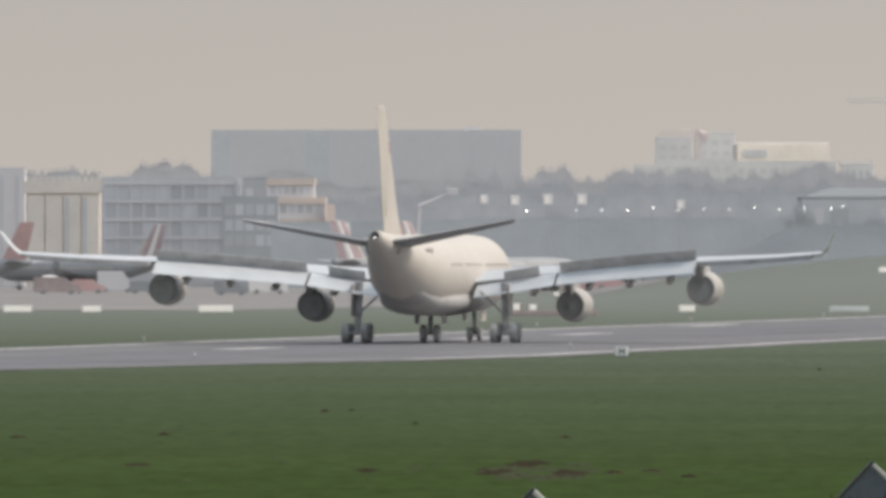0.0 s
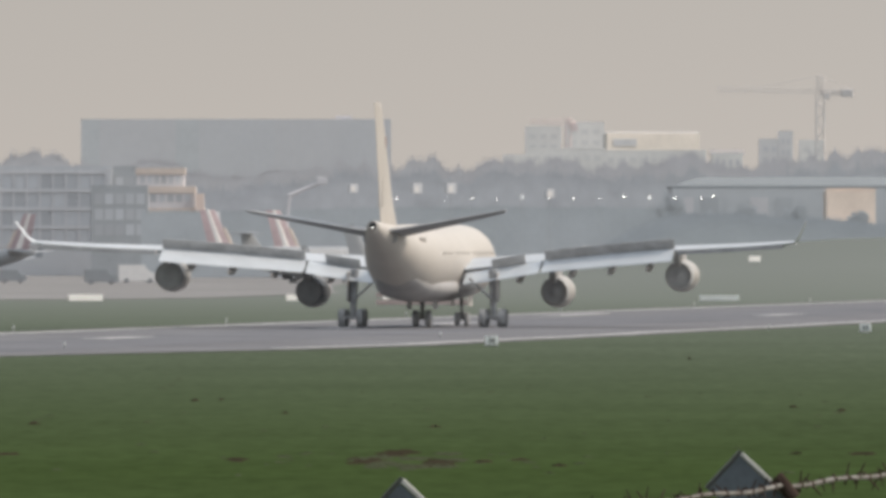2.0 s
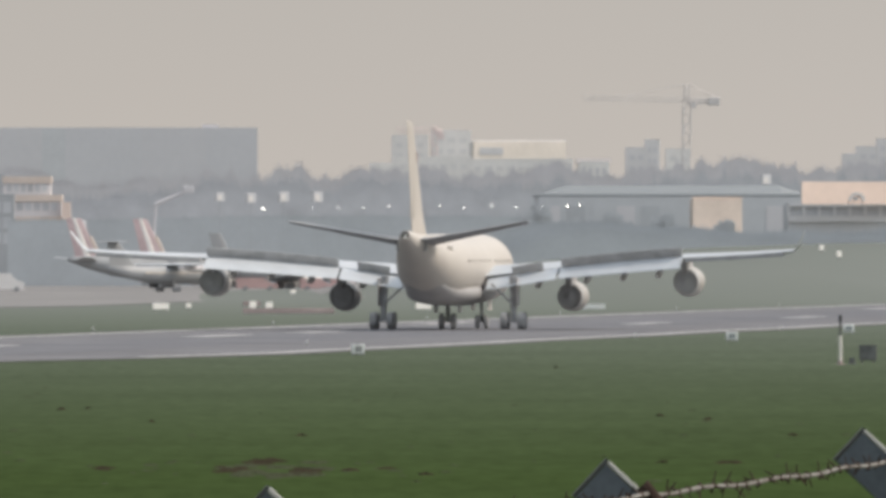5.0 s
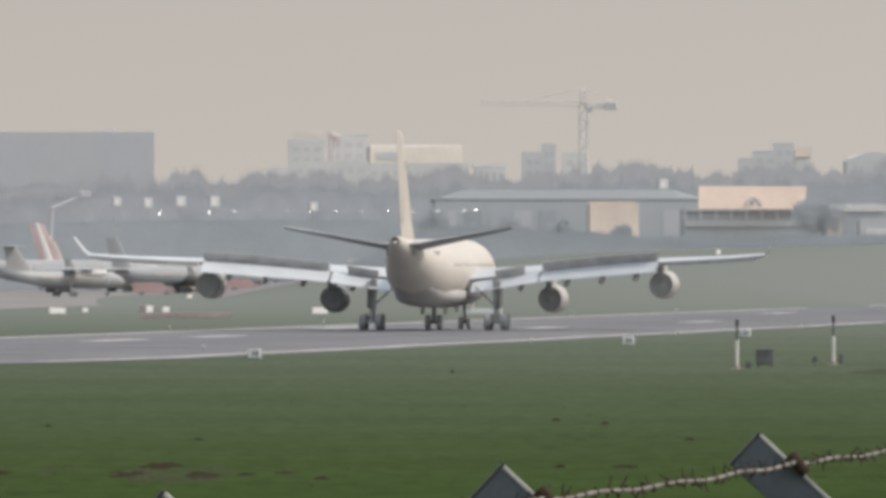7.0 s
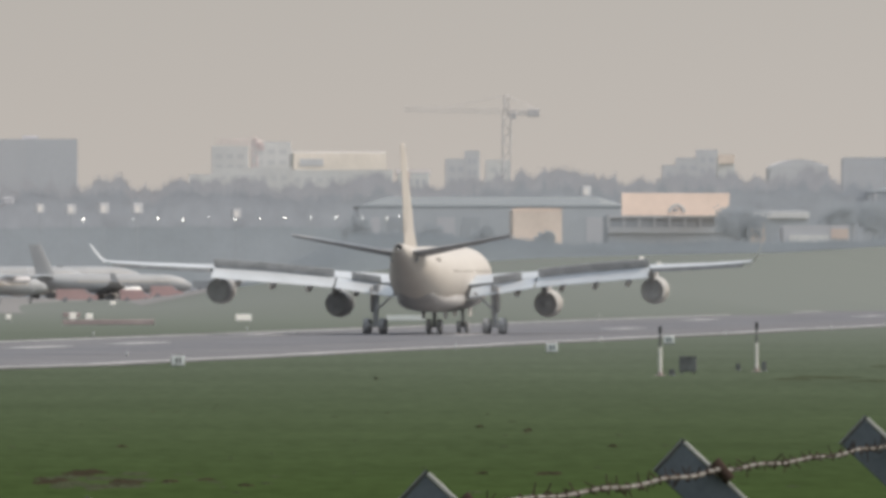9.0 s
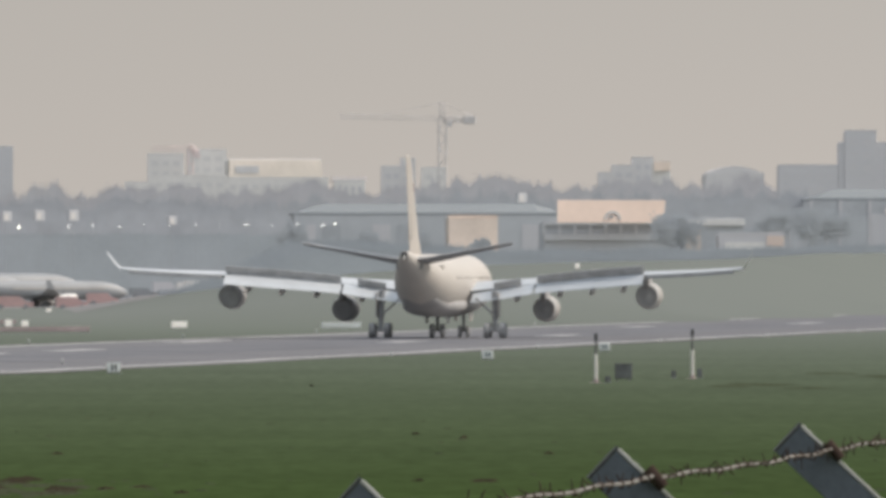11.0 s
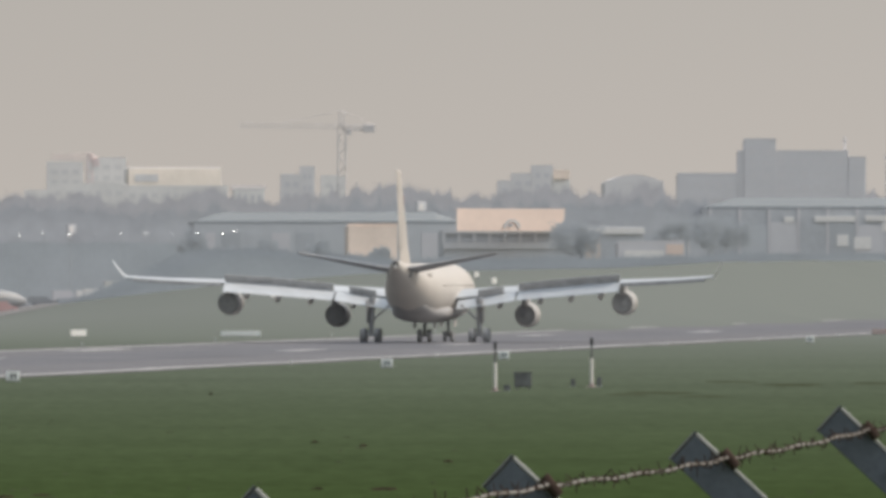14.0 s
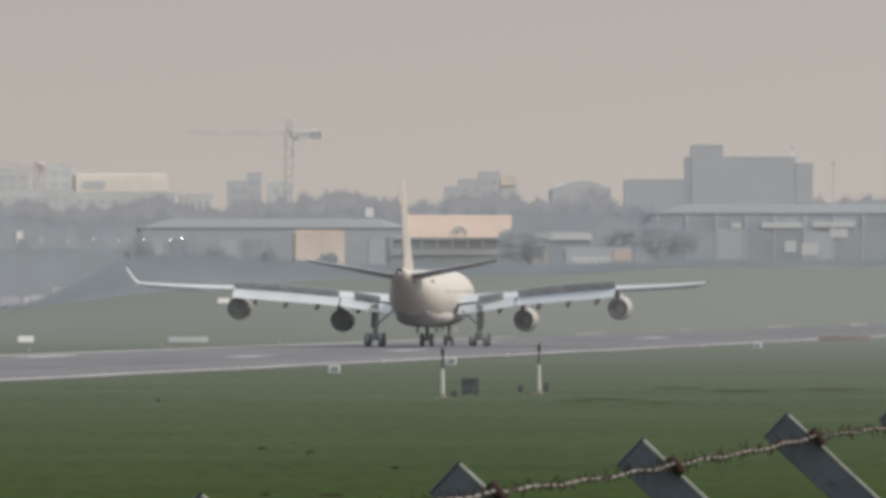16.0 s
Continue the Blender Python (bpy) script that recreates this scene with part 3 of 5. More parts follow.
def build_left_side():
    # grey hangar end and the beige hangar with its tall door leaves
    th, x0, x1, z0, z1 = block("hangar", "grey hangar beside the beige one", -200, 44, 302, 3240, 10, "concrete")
    for i in range(9):
        ledge(th, x0 + (x1 - x0) * (i + 0.4) / 9, x0 + (x1 - x0) * (i + 0.4) / 9 + 0.5, z0, z1 - 1, 3240, "concrete_blue", "cladding_rib", 0.12)
    th, x0, x1, z0, z1 = block("hangar", "beige hangar with tall sliding door leaves", 46, 177, 330, 3200, 10, "beige")
    ledge(th, x0 - 0.4, x1 + 0.4, z1 - 1.2, z1 + 0.9, 3200, "beige", "fascia", 0.5)
    for k in range(4):
        a = x0 + (x1 - x0) * (0.02 + 0.245 * k)
        part("door_leaf", B(a, a + (x1 - x0) * 0.225, 3199.6, 3200.05, z0, z1 - 1.6, bevel=0.03), "beige", th)
    for a in (0.53, 0.77):
        ledge(th, x0 + (x1 - x0) * a, x0 + (x1 - x0) * (a + 0.05), z0, z1 - 2.0, 3200, "pane", "door_gap", 0.45, "dark gap between door leaves")
    for i in range(12):
        ledge(th, x0 + (x1 - x0) * i / 11.5, x0 + (x1 - x0) * i / 11.5 + 0.5, z1 + 0.9, z1 + 1.8, 3200.5, "beige", "roof_vent", 0.3)
    # office block with a white window grid
    th, x0, x1, z0, z1 = block("office_building", "glazed office block with a pale window grid", 182, 428, 318, 3300, 22, "concrete_blue")
    zb = z1 - 4 * 3.55
    panes(th, x0 + 0.3, x1 - 1.2, zb, z1 - 0.7, 3300, 4, 10, 0.74, 0.72)
    for k in range(5):
        ledge(th, x0, x1, zb + k * 3.38 - 0.25, zb + k * 3.38 + 0.25, 3300, "frame_pale", "floor_band", 0.3)
    for k in range(11):
        xx = x0 + 0.3 + (x1 - 1.5 - x0) * k / 10
        ledge(th, xx - 0.16, xx + 0.16, zb, z1, 3300, "frame_pale", "mullion", 0.28)
    ledge(th, x1 - 1.0, x1, zb - 3, z1 + 0.2, 3300, "frame_pale", "end_wall", 0.5, "pale end wall")
    th, x0, x1, z0, z1 = block("stair_tower", "dark recessed stair tower between offices", 428, 474, 318, 3306, 15, "deep_wall")
    panes(th, x0 + 0.4, x1 - 0.4, z1 - 14, z1 - 1, 3306, 4, 2, 0.7, 0.6)
    th, x0, x1, z0, z1 = block("annex", "dark glazed annex before the offices", 392, 492, 352, 3240, 8, "deep_wall")
    panes(th, x0 + 0.4, x1 - 0.4, z1 - 9, z1 - 0.6, 3240, 3, 5, 0.8, 0.7)
    # terraced block stepping out floor by floor
    th = thing("terrace_building", "cream terraced building stepping out floor by floor", "building")
    steps = ((472, 556, 317, 350), (474, 575, 350, 388), (482, 590, 388, 428), (488, 592, 428, 512))
    for i, (a0, a1, b0, b1) in enumerate(steps):
        x0, _, z1 = spot(a0, b0, 3260)
        x1, _, z0 = spot(a1, b1, 3260)
        if i == 3:
            z0 = -0.3
        part("storey", B(x0, x1, 3260 - i, 3285, z0, z1 - 0.02), "concrete", th)
        part("cornice", B(x0 - 0.2, x1 + 0.2, 3259.7 - i, 3285, z1 - 1.1, z1 + 0.05), "cream_dim", th, "cream cornice band")
        panes(th, x0 + 0.5, x1 - 0.5, z1 - 3.0, z1 - 1.2, 3260 - i, 1, 6, 0.75, 0.8)
    x0, _, z1 = spot(576, 362, 3255)
    part("lift_shaft", B(x0, x0 + 1.6, 3254, 3262, -0.3, z1), "cream", th, "cream lift shaft")
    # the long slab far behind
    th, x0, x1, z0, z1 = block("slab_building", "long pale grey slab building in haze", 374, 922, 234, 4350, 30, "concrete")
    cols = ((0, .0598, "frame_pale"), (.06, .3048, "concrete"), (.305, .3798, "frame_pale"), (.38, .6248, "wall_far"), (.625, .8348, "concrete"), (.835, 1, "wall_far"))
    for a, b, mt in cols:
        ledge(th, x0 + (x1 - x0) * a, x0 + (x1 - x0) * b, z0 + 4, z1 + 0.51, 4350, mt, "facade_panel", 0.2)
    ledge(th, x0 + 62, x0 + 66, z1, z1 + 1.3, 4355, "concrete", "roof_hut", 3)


def stack(name, label, steps, d, skin, category="building"):
    """A hazy building of several joined bodies, each (a0, a1, top), with rows of faint windows."""
    th = thing(name, label, category)
    for i, (a0, a1, top) in enumerate(steps):
        x0, _, z1 = spot(a0, top, d)
        x1 = spot(a1, top, d)[0]
        y = d - 0.2 * i
        part("wing", B(x0, x1, y, y + 6, ground_z(x0, d) - 0.3, z1, bevel=0.05), skin, th)
        part("parapet", B(x0 - 0.04, x1 + 0.04, y - 0.04, y + 0.3, z1 + 0.004, z1 + 0.4), skin, th)
        cols = max(2, int((x1 - x0) / 2.6))
        panes(th, x0 + 0.5, x1 - 0.5, z1 - 9, z1 - 0.8, y, 3, cols, 0.6, 0.45, "haze_pane" if skin == "concrete_pale" else "concrete")
    return th


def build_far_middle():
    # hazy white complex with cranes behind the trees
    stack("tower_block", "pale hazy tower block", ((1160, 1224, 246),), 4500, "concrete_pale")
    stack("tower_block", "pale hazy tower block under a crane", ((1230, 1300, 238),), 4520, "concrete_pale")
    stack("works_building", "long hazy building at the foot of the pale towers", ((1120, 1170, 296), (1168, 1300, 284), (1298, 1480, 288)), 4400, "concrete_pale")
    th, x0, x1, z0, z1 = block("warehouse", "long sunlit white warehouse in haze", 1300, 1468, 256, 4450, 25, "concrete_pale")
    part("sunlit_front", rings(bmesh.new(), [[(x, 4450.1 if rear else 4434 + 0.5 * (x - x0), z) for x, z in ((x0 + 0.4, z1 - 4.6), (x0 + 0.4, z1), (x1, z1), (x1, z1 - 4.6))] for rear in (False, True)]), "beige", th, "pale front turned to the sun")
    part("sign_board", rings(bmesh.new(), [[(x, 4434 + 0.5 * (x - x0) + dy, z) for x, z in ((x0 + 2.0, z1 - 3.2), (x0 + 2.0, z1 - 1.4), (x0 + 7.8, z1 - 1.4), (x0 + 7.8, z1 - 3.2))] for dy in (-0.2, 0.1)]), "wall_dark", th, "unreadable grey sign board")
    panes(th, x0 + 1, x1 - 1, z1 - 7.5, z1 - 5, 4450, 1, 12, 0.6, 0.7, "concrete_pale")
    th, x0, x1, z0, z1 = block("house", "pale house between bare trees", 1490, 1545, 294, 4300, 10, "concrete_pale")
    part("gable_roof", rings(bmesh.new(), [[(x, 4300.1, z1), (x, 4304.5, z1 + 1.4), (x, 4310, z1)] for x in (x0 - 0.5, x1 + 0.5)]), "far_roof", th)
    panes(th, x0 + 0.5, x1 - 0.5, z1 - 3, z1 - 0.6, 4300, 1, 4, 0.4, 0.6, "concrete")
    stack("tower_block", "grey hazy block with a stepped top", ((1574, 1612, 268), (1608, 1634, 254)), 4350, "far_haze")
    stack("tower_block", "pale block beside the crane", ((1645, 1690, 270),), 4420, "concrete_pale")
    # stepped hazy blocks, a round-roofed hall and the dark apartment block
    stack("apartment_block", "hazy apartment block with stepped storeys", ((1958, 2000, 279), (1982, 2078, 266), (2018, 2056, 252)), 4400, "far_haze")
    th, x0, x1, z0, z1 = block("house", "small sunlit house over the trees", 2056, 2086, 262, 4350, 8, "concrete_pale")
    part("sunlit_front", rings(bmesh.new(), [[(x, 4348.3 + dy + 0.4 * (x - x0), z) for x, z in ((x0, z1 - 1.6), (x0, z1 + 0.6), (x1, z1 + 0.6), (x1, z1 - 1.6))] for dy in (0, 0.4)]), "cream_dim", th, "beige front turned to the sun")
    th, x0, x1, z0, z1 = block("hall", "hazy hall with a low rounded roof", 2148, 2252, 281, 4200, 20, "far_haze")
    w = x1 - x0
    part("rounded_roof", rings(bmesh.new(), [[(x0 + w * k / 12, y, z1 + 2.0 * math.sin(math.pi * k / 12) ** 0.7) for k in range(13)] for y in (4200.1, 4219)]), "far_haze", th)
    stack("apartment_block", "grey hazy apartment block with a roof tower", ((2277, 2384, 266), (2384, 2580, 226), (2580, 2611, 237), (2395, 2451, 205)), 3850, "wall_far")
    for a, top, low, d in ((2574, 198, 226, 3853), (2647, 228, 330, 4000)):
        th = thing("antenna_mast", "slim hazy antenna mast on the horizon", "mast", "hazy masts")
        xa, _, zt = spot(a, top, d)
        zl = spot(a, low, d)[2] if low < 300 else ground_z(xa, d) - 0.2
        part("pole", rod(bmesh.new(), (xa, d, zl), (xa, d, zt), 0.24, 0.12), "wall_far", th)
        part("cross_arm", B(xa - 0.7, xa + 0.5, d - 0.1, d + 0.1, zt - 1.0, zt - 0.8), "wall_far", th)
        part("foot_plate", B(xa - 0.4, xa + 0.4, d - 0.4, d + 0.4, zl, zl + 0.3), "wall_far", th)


def lattice(bm, p, q, w, n, r):
    p, q = Vector(p), Vector(q)
    d = (q - p).normalized()
    s = d.cross(Vector((0, 1, 0))).normalized() * w / 2
    u = Vector((0, 1, 0)) * w / 2
    for a, b in ((1, 1), (1, -1), (-1, 1), (-1, -1)):
        rod(bm, p + s * a + u * b, q + s * a + u * b, r, n=4)
    for i in range(n):
        a, b = p.lerp(q, i / n), p.lerp(q, (i + 1) / n)
        k = 1 if i % 2 else -1
        rod(bm, a + s * k - u, b - s * k - u, r * 0.8, n=4)
    return bm


def build_crane(label, a, top, deck, jib_a, counter_a, d, skin, w=1.9):
    th = thing("tower_crane", label, "crane")
    x, y, zt = spot(a, top, d)
    zd = spot(a, deck, d)[2]
    z0 = ground_z(x, y) - 0.2
    part("mast", lattice(bmesh.new(), (x, y, z0), (x, y, zd), w, 16, 0.17), skin, th)
    part("peak", lattice(bmesh.new(), (x, y, zd), (x, y, zt), w * 0.7, 5, 0.12), skin, th)
    xj, xc = spot(jib_a, deck, d)[0], spot(counter_a, deck, d)[0]
    part("jib", lattice(bmesh.new(), (x, y, zd + 0.4), (xj, y, zd + 0.9), 1.0, 18, 0.07), skin, th)
    part("counter_jib", lattice(bmesh.new(), (x, y, zd + 0.2), (xc, y, zd), 1.0, 6, 0.2), skin, th)
    if w > 1.5:
        part("counterweight", B(xc - 2.6, xc + 0.4, y - 1, y + 1, zd - 1.0, zd + 1.0, bevel=0.2), skin, th)
    part("cab", B(x + 0.9, x + 2.4, y - 1, y + 1, zd - 1.6, zd, bevel=0.1), skin, th)
    bm = rod(bmesh.new(), (x, y, zt), (xj * 0.6 + x * 0.4, y, zd + 1.2), 0.07, n=4)
    rod(bm, (x, y, zt), (xc, y, zd + 0.8), 0.09, n=4)
    part("tie", bm, skin, th)


def build_near_right():
    # long low hall with a grey-blue sheet roof
    th, x0, x1, z0, z1 = block("maintenance_hall", "long low hall with a grey-blue sheet-metal roof", 1420, 1905, 352, 3000, 40, "concrete_blue")
    part("sheet_roof", rings(bmesh.new(), [[(x, 2999.95, z1 + 0.01), (x, 2999.97, z1 + 0.2), (x, 3022, z1 + up), (x, 3042, z1 + 0.3), (x, 3042, z1)] for x, up in ((x0 - 0.1, 0.25), (x0 + 5, 1.9), (x1 - 5, 1.9), (x1 + 0.1, 0.25))]), "steelblue", th)
    for i in range(11):
        w = (x1 - x0) / 11
        ledge(th, x0 + w * i + 0.6, x0 + w * (i + 1) - 0.6, z0 + 0.4, z1 - 1.6, 3000, ("concrete", "pane", "concrete_blue")[i % 3], "bay", 0.15)
    # beige block in the sun
    th, x0, x1, z0, z1 = block("storage_building", "sunlit beige storage building", 1692, 1780, 358, 2850, 14, "cream_dim")
    ledge(th, x0, x0 + 2.2, z0 + 0.2, z1 - 2.6, 2850, "wall_dark", "gate", 0.1, "dark gate")
    part("sunlit_front", rings(bmesh.new(), [[(x, 2850.05 if rear else 2846 + 0.4 * (x - x0), z) for x, z in ((x0, z0 + 0.2), (x0, z1), (x1, z1), (x1, z0 + 0.2))] for rear in (False, True)]), "cream_dim", th, "beige front turned to the sun")
    part("canopy", B(x0 - 0.3, x1 + 0.3, 2845.2, 2846.4, z0 + 2.4, z0 + 2.7), "concrete", th)
    for i in range(6):
        ledge(th, x0 + 1.35 * i, x0 + 1.35 * i + 0.08, z0 + 2.8, z1, 2850, "beige", "cladding_joint", 0.05)
    # hall with the big sunlit sign panel
    th, x0, x1, z0, z1 = block("terminal_hall", "low hall with a sunlit cream sign panel and white arcade", 1862, 2080, 366, 2900, 26, "concrete_blue")
    xa, _, za = spot(1882, 326, 2898)
    xb, _, zb = spot(2078, 366, 2898)
    part("sign_panel", rings(bmesh.new(), [[(x, 2888 + dy + 0.6 * (x - xa), z) for x, z in ((xa, zb), (xa, za), (xb, za), (xb - 0.2, zb + 1.7), (xb - 1.4, zb))] for dy in (0, 0.8)]), "cream", th, "sunlit cream sign panel")
    xm, _, zm = spot(1982, 357, 2897)
    ym = 2887.9 + 0.6 * (xm - xa)
    bm = bmesh.new()
    arc = [(r, dy) for r, dy in ((1.4, -0.1), (1.4, 0.05), (1.0, 0.05), (1.0, -0.1))]
    rings(bm, [[(xm + r * math.cos(k * math.pi / 12), ym + 0.6 * r * math.cos(k * math.pi / 12) + dy, zm - 0.3 + r * math.sin(k * math.pi / 12)) for r, dy in arc] for k in range(13)])
    box(bm, xm - 0.6, xm + 0.1, ym - 0.35, ym - 0.05, zm - 0.1, zm + 0.3)
    part("emblem", bm, "wall_dark", th, "dark arched emblem")
    low = spot(0, 386, 2900)[2]
    for i in range(9):
        xx = x0 + (x1 - x0) * i / 8
        ledge(th, xx - 0.22, xx + 0.22, low, z1, 2900, "frame_pale", "pillar", 0.5)
    ledge(th, x0, x1, z1 - 0.4, z1, 2900, "frame_pale", "lintel", 0.45)
    ledge(th, x0, x1, low - 1.0, low, 2900, "frame_pale", "sill_band", 0.4)
    panes(th, x0 + 0.3, x1 - 0.3, low, z1 - 0.4, 2900, 1, 8, 0.72, 0.9, "wall_dark", "opening")
    # sheds further along
    th, x0, x1, z0, z1 = block("shed", "pale roofed shed among trees", 2108, 2215, 362, 2950, 14, "wall_dark")
    ledge(th, x0 - 0.3, x1 + 0.3, z1 - 0.8, z1 + 0.2, 2950, "concrete_pale", "eave_board", 0.6)
    ledge(th, x0 + 0.5, x0 + 3.0, z0, z1 - 1.2, 2950, "cream_dim", "door_leaf", 0.2)
    ledge(th, x0 + 4.0, x1 - 0.5, z0 + 0.5, z0 + 2.2, 2950, "concrete", "loading_door", 0.2)
    th, x0, x1, z0, z1 = block("shed", "low grey shed with a pale wall", 2172, 2288, 388, 2860, 12, "concrete")
    ledge(th, x1 - 2.8, x1, z1 - 1.7, z1 - 0.1, 2860, "cream", "end_panel", 0.2, "sunlit cream end panel")
    ledge(th, x0 + 1, x1 - 3.2, z0 + 0.3, z1 - 1.1, 2860, "concrete_pale", "wall_panel", 0.1)
    # the long dark hangar with a pale roof
    th, x0, x1, z0, z1 = block("hangar", "long dark hangar with a pale sheet roof", 2335, 2960, 326, 3420, 60, "wall_dark")
    part("sheet_roof", rings(bmesh.new(), [[(x, 3419.95, z1 + 0.01), (x, 3419.97, z1 + 0.2), (x, 3450, z1 + up), (x, 3482, z1 + 0.3), (x, 3482, z1 - 0.3)] for x, up in ((x0 - 0.1, 0.25), (x0 + 6, 2.2), (x1 - 6, 2.2), (x1 + 0.1, 0.25))]), "steelblue", th)
    k = (x1 - x0) / 12
    for i in range(12):
        ledge(th, x0 + k * i + 0.3, x0 + k * (i + 1) - 0.3, z0, z1 - (3.2 if i % 2 else 2.6), 3420, ("wall_dark", "pane", "wall_far")[i % 3], "door_leaf", 0.3)
        ledge(th, x0 + k * i - 0.25, x0 + k * i + 0.25, z0, z1, 3420, "concrete", "column", 0.4)
    for a0, a1, b0, b1 in ((2520, 2592, 339, 349), (2610, 2685, 338, 348), (2466, 2484, 340, 350), (2560, 2580, 372, 392), (2640, 2672, 350, 366), (2590, 2620, 376, 398)):
        xa, _, zt = spot(a0, b0, 3420)
        xb, _, zl = spot(a1, b1, 3420)
        ledge(th, xa, xb, zl, zt, 3420, "concrete_pale", "lit_panel", 0.5, "pale wall panel")


def build_masts():
    for a, b, s in ((855, 353, 1.5), (910, 355, 1.7), (968, 353, 1.8), (1028, 353, 1.8), (1203, 362, 1.5), (1822, 322, 1.7), (610, 403, 1.7)):
        x, y, z = spot(a, b, 3050)
        th = thing("equipment_mast", "white equipment cabinet on a slim mast", "mast", "white cabinets on masts")
        part("mast", rod(bmesh.new(), (x, y, ground_z(x, y) - 0.2), (x, y, z - s / 2), 0.05, n=8), "deep_wall", th)
        for nm, bm, sk in (("cabinet", B(-s / 2, s / 2, -0.4, 0.4, -s / 2, s / 2, bevel=0.05), "frame_pale"), ("cabinet_door", B(-s / 3, s / 8, -0.44, -0.39, -s / 2.6, s / 4), "concrete_pale")):
            bm.transform(Matrix.Translation((x, y, z)) @ Matrix.Rotation(math.radians(24), 4, "Z"))
            part(nm, bm, sk, th, "white cabinet" if nm == "cabinet" else "")
    # added posts with glowing beads in place of glints on parked cars
    for a, b in ((932, 370), (1020, 369), (1065, 368), (1110, 370), (1155, 366), (1200, 369), (1245, 367), (1290, 368), (1335, 366), (1380, 368), (1425, 366), (1471, 367), (1492, 364)):
        x, y, z = spot(a, b + 3, 2960)
        th = thing("glint_post", "slim added post with a glowing glint bead", "street lamp", "row of lit lamps")
        part("post", rod(bmesh.new(), (x, y, ground_z(x, y) - 0.2), (x, y, z), 0.03, 0.025, n=8), "deep_wall", th)
        bm = bmesh.new()
        bmesh.ops.create_icosphere(bm, subdivisions=2, radius=0.055 + 0.03 * ((a * 7) % 3) / 2, matrix=Matrix.Translation((x, y - 0.3, z)))
        part("glint_bead", bm, "lamp", th, "glowing bead in place of a windscreen glint")
        part("bracket", B(x - 0.08, x + 0.08, y - 0.3, y, z + 0.2, z + 0.32), "concrete", th)


class Mass:
    """Gathers the corners and faces of a thicket, which is too large for a bmesh."""

    def __init__(self):
        self.v, self.f = [], []

    def quad(self, c, u, w):
        n = len(self.v)
        self.v += [c - u, c - w, c + u, c + w]
        self.f.append((n, n + 1, n + 2, n + 3))

    def stem(self, p, q, r, r2):
        n = len(self.v)
        for c, k in ((p, r), (q, r2)):
            self.v += [c + Vector((k, 0, 0)), c + Vector((-k * 0.5, -k * 0.87, 0)), c + Vector((-k * 0.5, k * 0.87, 0))]
        self.f += [(n + 3 + i, n + 3 + (i + 1) % 3, n + (i + 1) % 3, n + i) for i in range(3)]

    def made(self, name, skin, parent=None, label=""):
        """The mesh; all normals face the camera, so the sun leaves the mass flat."""
        me = bpy.data.meshes.new(name)
        me.from_pydata(self.v, [], self.f)
        me.update()
        me.materials.append(M[skin])
        mass = Vector((-0.05, -0.99, 0.06))
        normals = [mass] * len(me.vertices)
        me.polygons.foreach_set("use_smooth", [True] * len(me.polygons))
        me.normals_split_custom_set_from_vertices(normals)
        ob = new(name, me)
        if parent:
            ob.parent = parent
        return tagged(ob, label)


def twigs(m, x, y, z0, h, r, sprays, rng, low=0.25, fine=0.16):
    """One bare tree: trunk, limbs and an uneven crown of fine twig sprays."""
    foot = Vector((x, y, z0 - 0.3))
    m.stem(foot, Vector((x, y, z0 + h * 0.7)), h * 0.014, h * 0.004)
    limbs = []
    for i in range(9):
        a, q = rng.uniform(0, 6.28), rng.uniform(0.25, 0.6)
        e = Vector((x + r * rng.uniform(0.3, 0.9) * math.cos(a), y + r * 0.7 * math.sin(a), z0 + h * rng.uniform(0.55, 0.95)))
        limbs.append(e)
        m.stem(Vector((x, y, z0 + h * q)), e, h * 0.006, h * 0.002)
    for i in range(sprays):
        e = limbs[rng.randrange(9)]
        c = Vector((x, y, z0 + h * rng.uniform(low, 0.8))).lerp(e, rng.uniform(0.3, 1.06))
        c = c + Vector((rng.gauss(0, r * 0.2), rng.gauss(0, r * 0.06), rng.gauss(0, h * 0.035)))
        t = rng.uniform(0.4, 1.0) * fine
        u = Vector((rng.gauss(0, 1), rng.gauss(0, 0.25), rng.gauss(0.5, 1))).normalized() * t
        m.quad(c, u, Vector((-u.z, 0, u.x)) * rng.uniform(0.4, 0.8))


def thicket(m, a0, a1, d, crest, rough, fringe, rng, size=0.15, crowns=0.9):
    """A dense row of growth: a lumpy body with a ragged crest of sprays."""
    cols = int((a1 - a0) / 5)
    grid = []
    for i in range(cols + 1):
        a = a0 + (a1 - a0) * i / cols
        x, _, zt = spot(a, crest(a), d)
        g = ground_z(x, d) - 0.4
        zt = max(zt, g + 0.6) + rough * (noise.noise((a * 0.012, d, 0)) + crowns * (0.3 - abs(noise.noise((a * 0.024, d, 3)))) + crowns * 0.5 * (0.2 - abs(noise.noise((a * 0.08, d, 7)))) + 0.2 * noise.noise((a * 0.3, d, 9)))
        grid.append(len(m.v))
        for k in range(6):
            q = k / 5
            m.v.append(Vector((x, d + 2.5 * q * q + 0.3 * noise.noise((a * 0.05, q * 3, d)), g + (zt - g) * q)))
        m.v.append(Vector((x, d + 6, g)))
        for j in range(fringe):
            t = rng.uniform(0.4, 1.0) * size
            u = Vector((rng.gauss(0, 1), 0.1, rng.gauss(0, 1))).normalized() * t
            m.quad(Vector((x + rng.uniform(-0.35, 0.35), d + 2.4 + rng.uniform(-0.05, 0.05), zt + rng.gauss(0, 0.16 + 0.22 * rough))), u, Vector((-u.z, 0, u.x)) * 0.7)
    for p, q in zip(grid, grid[1:]):
        for k in range(6):
            m.f.append((p + k, q + k, q + k + 1, p + k + 1))


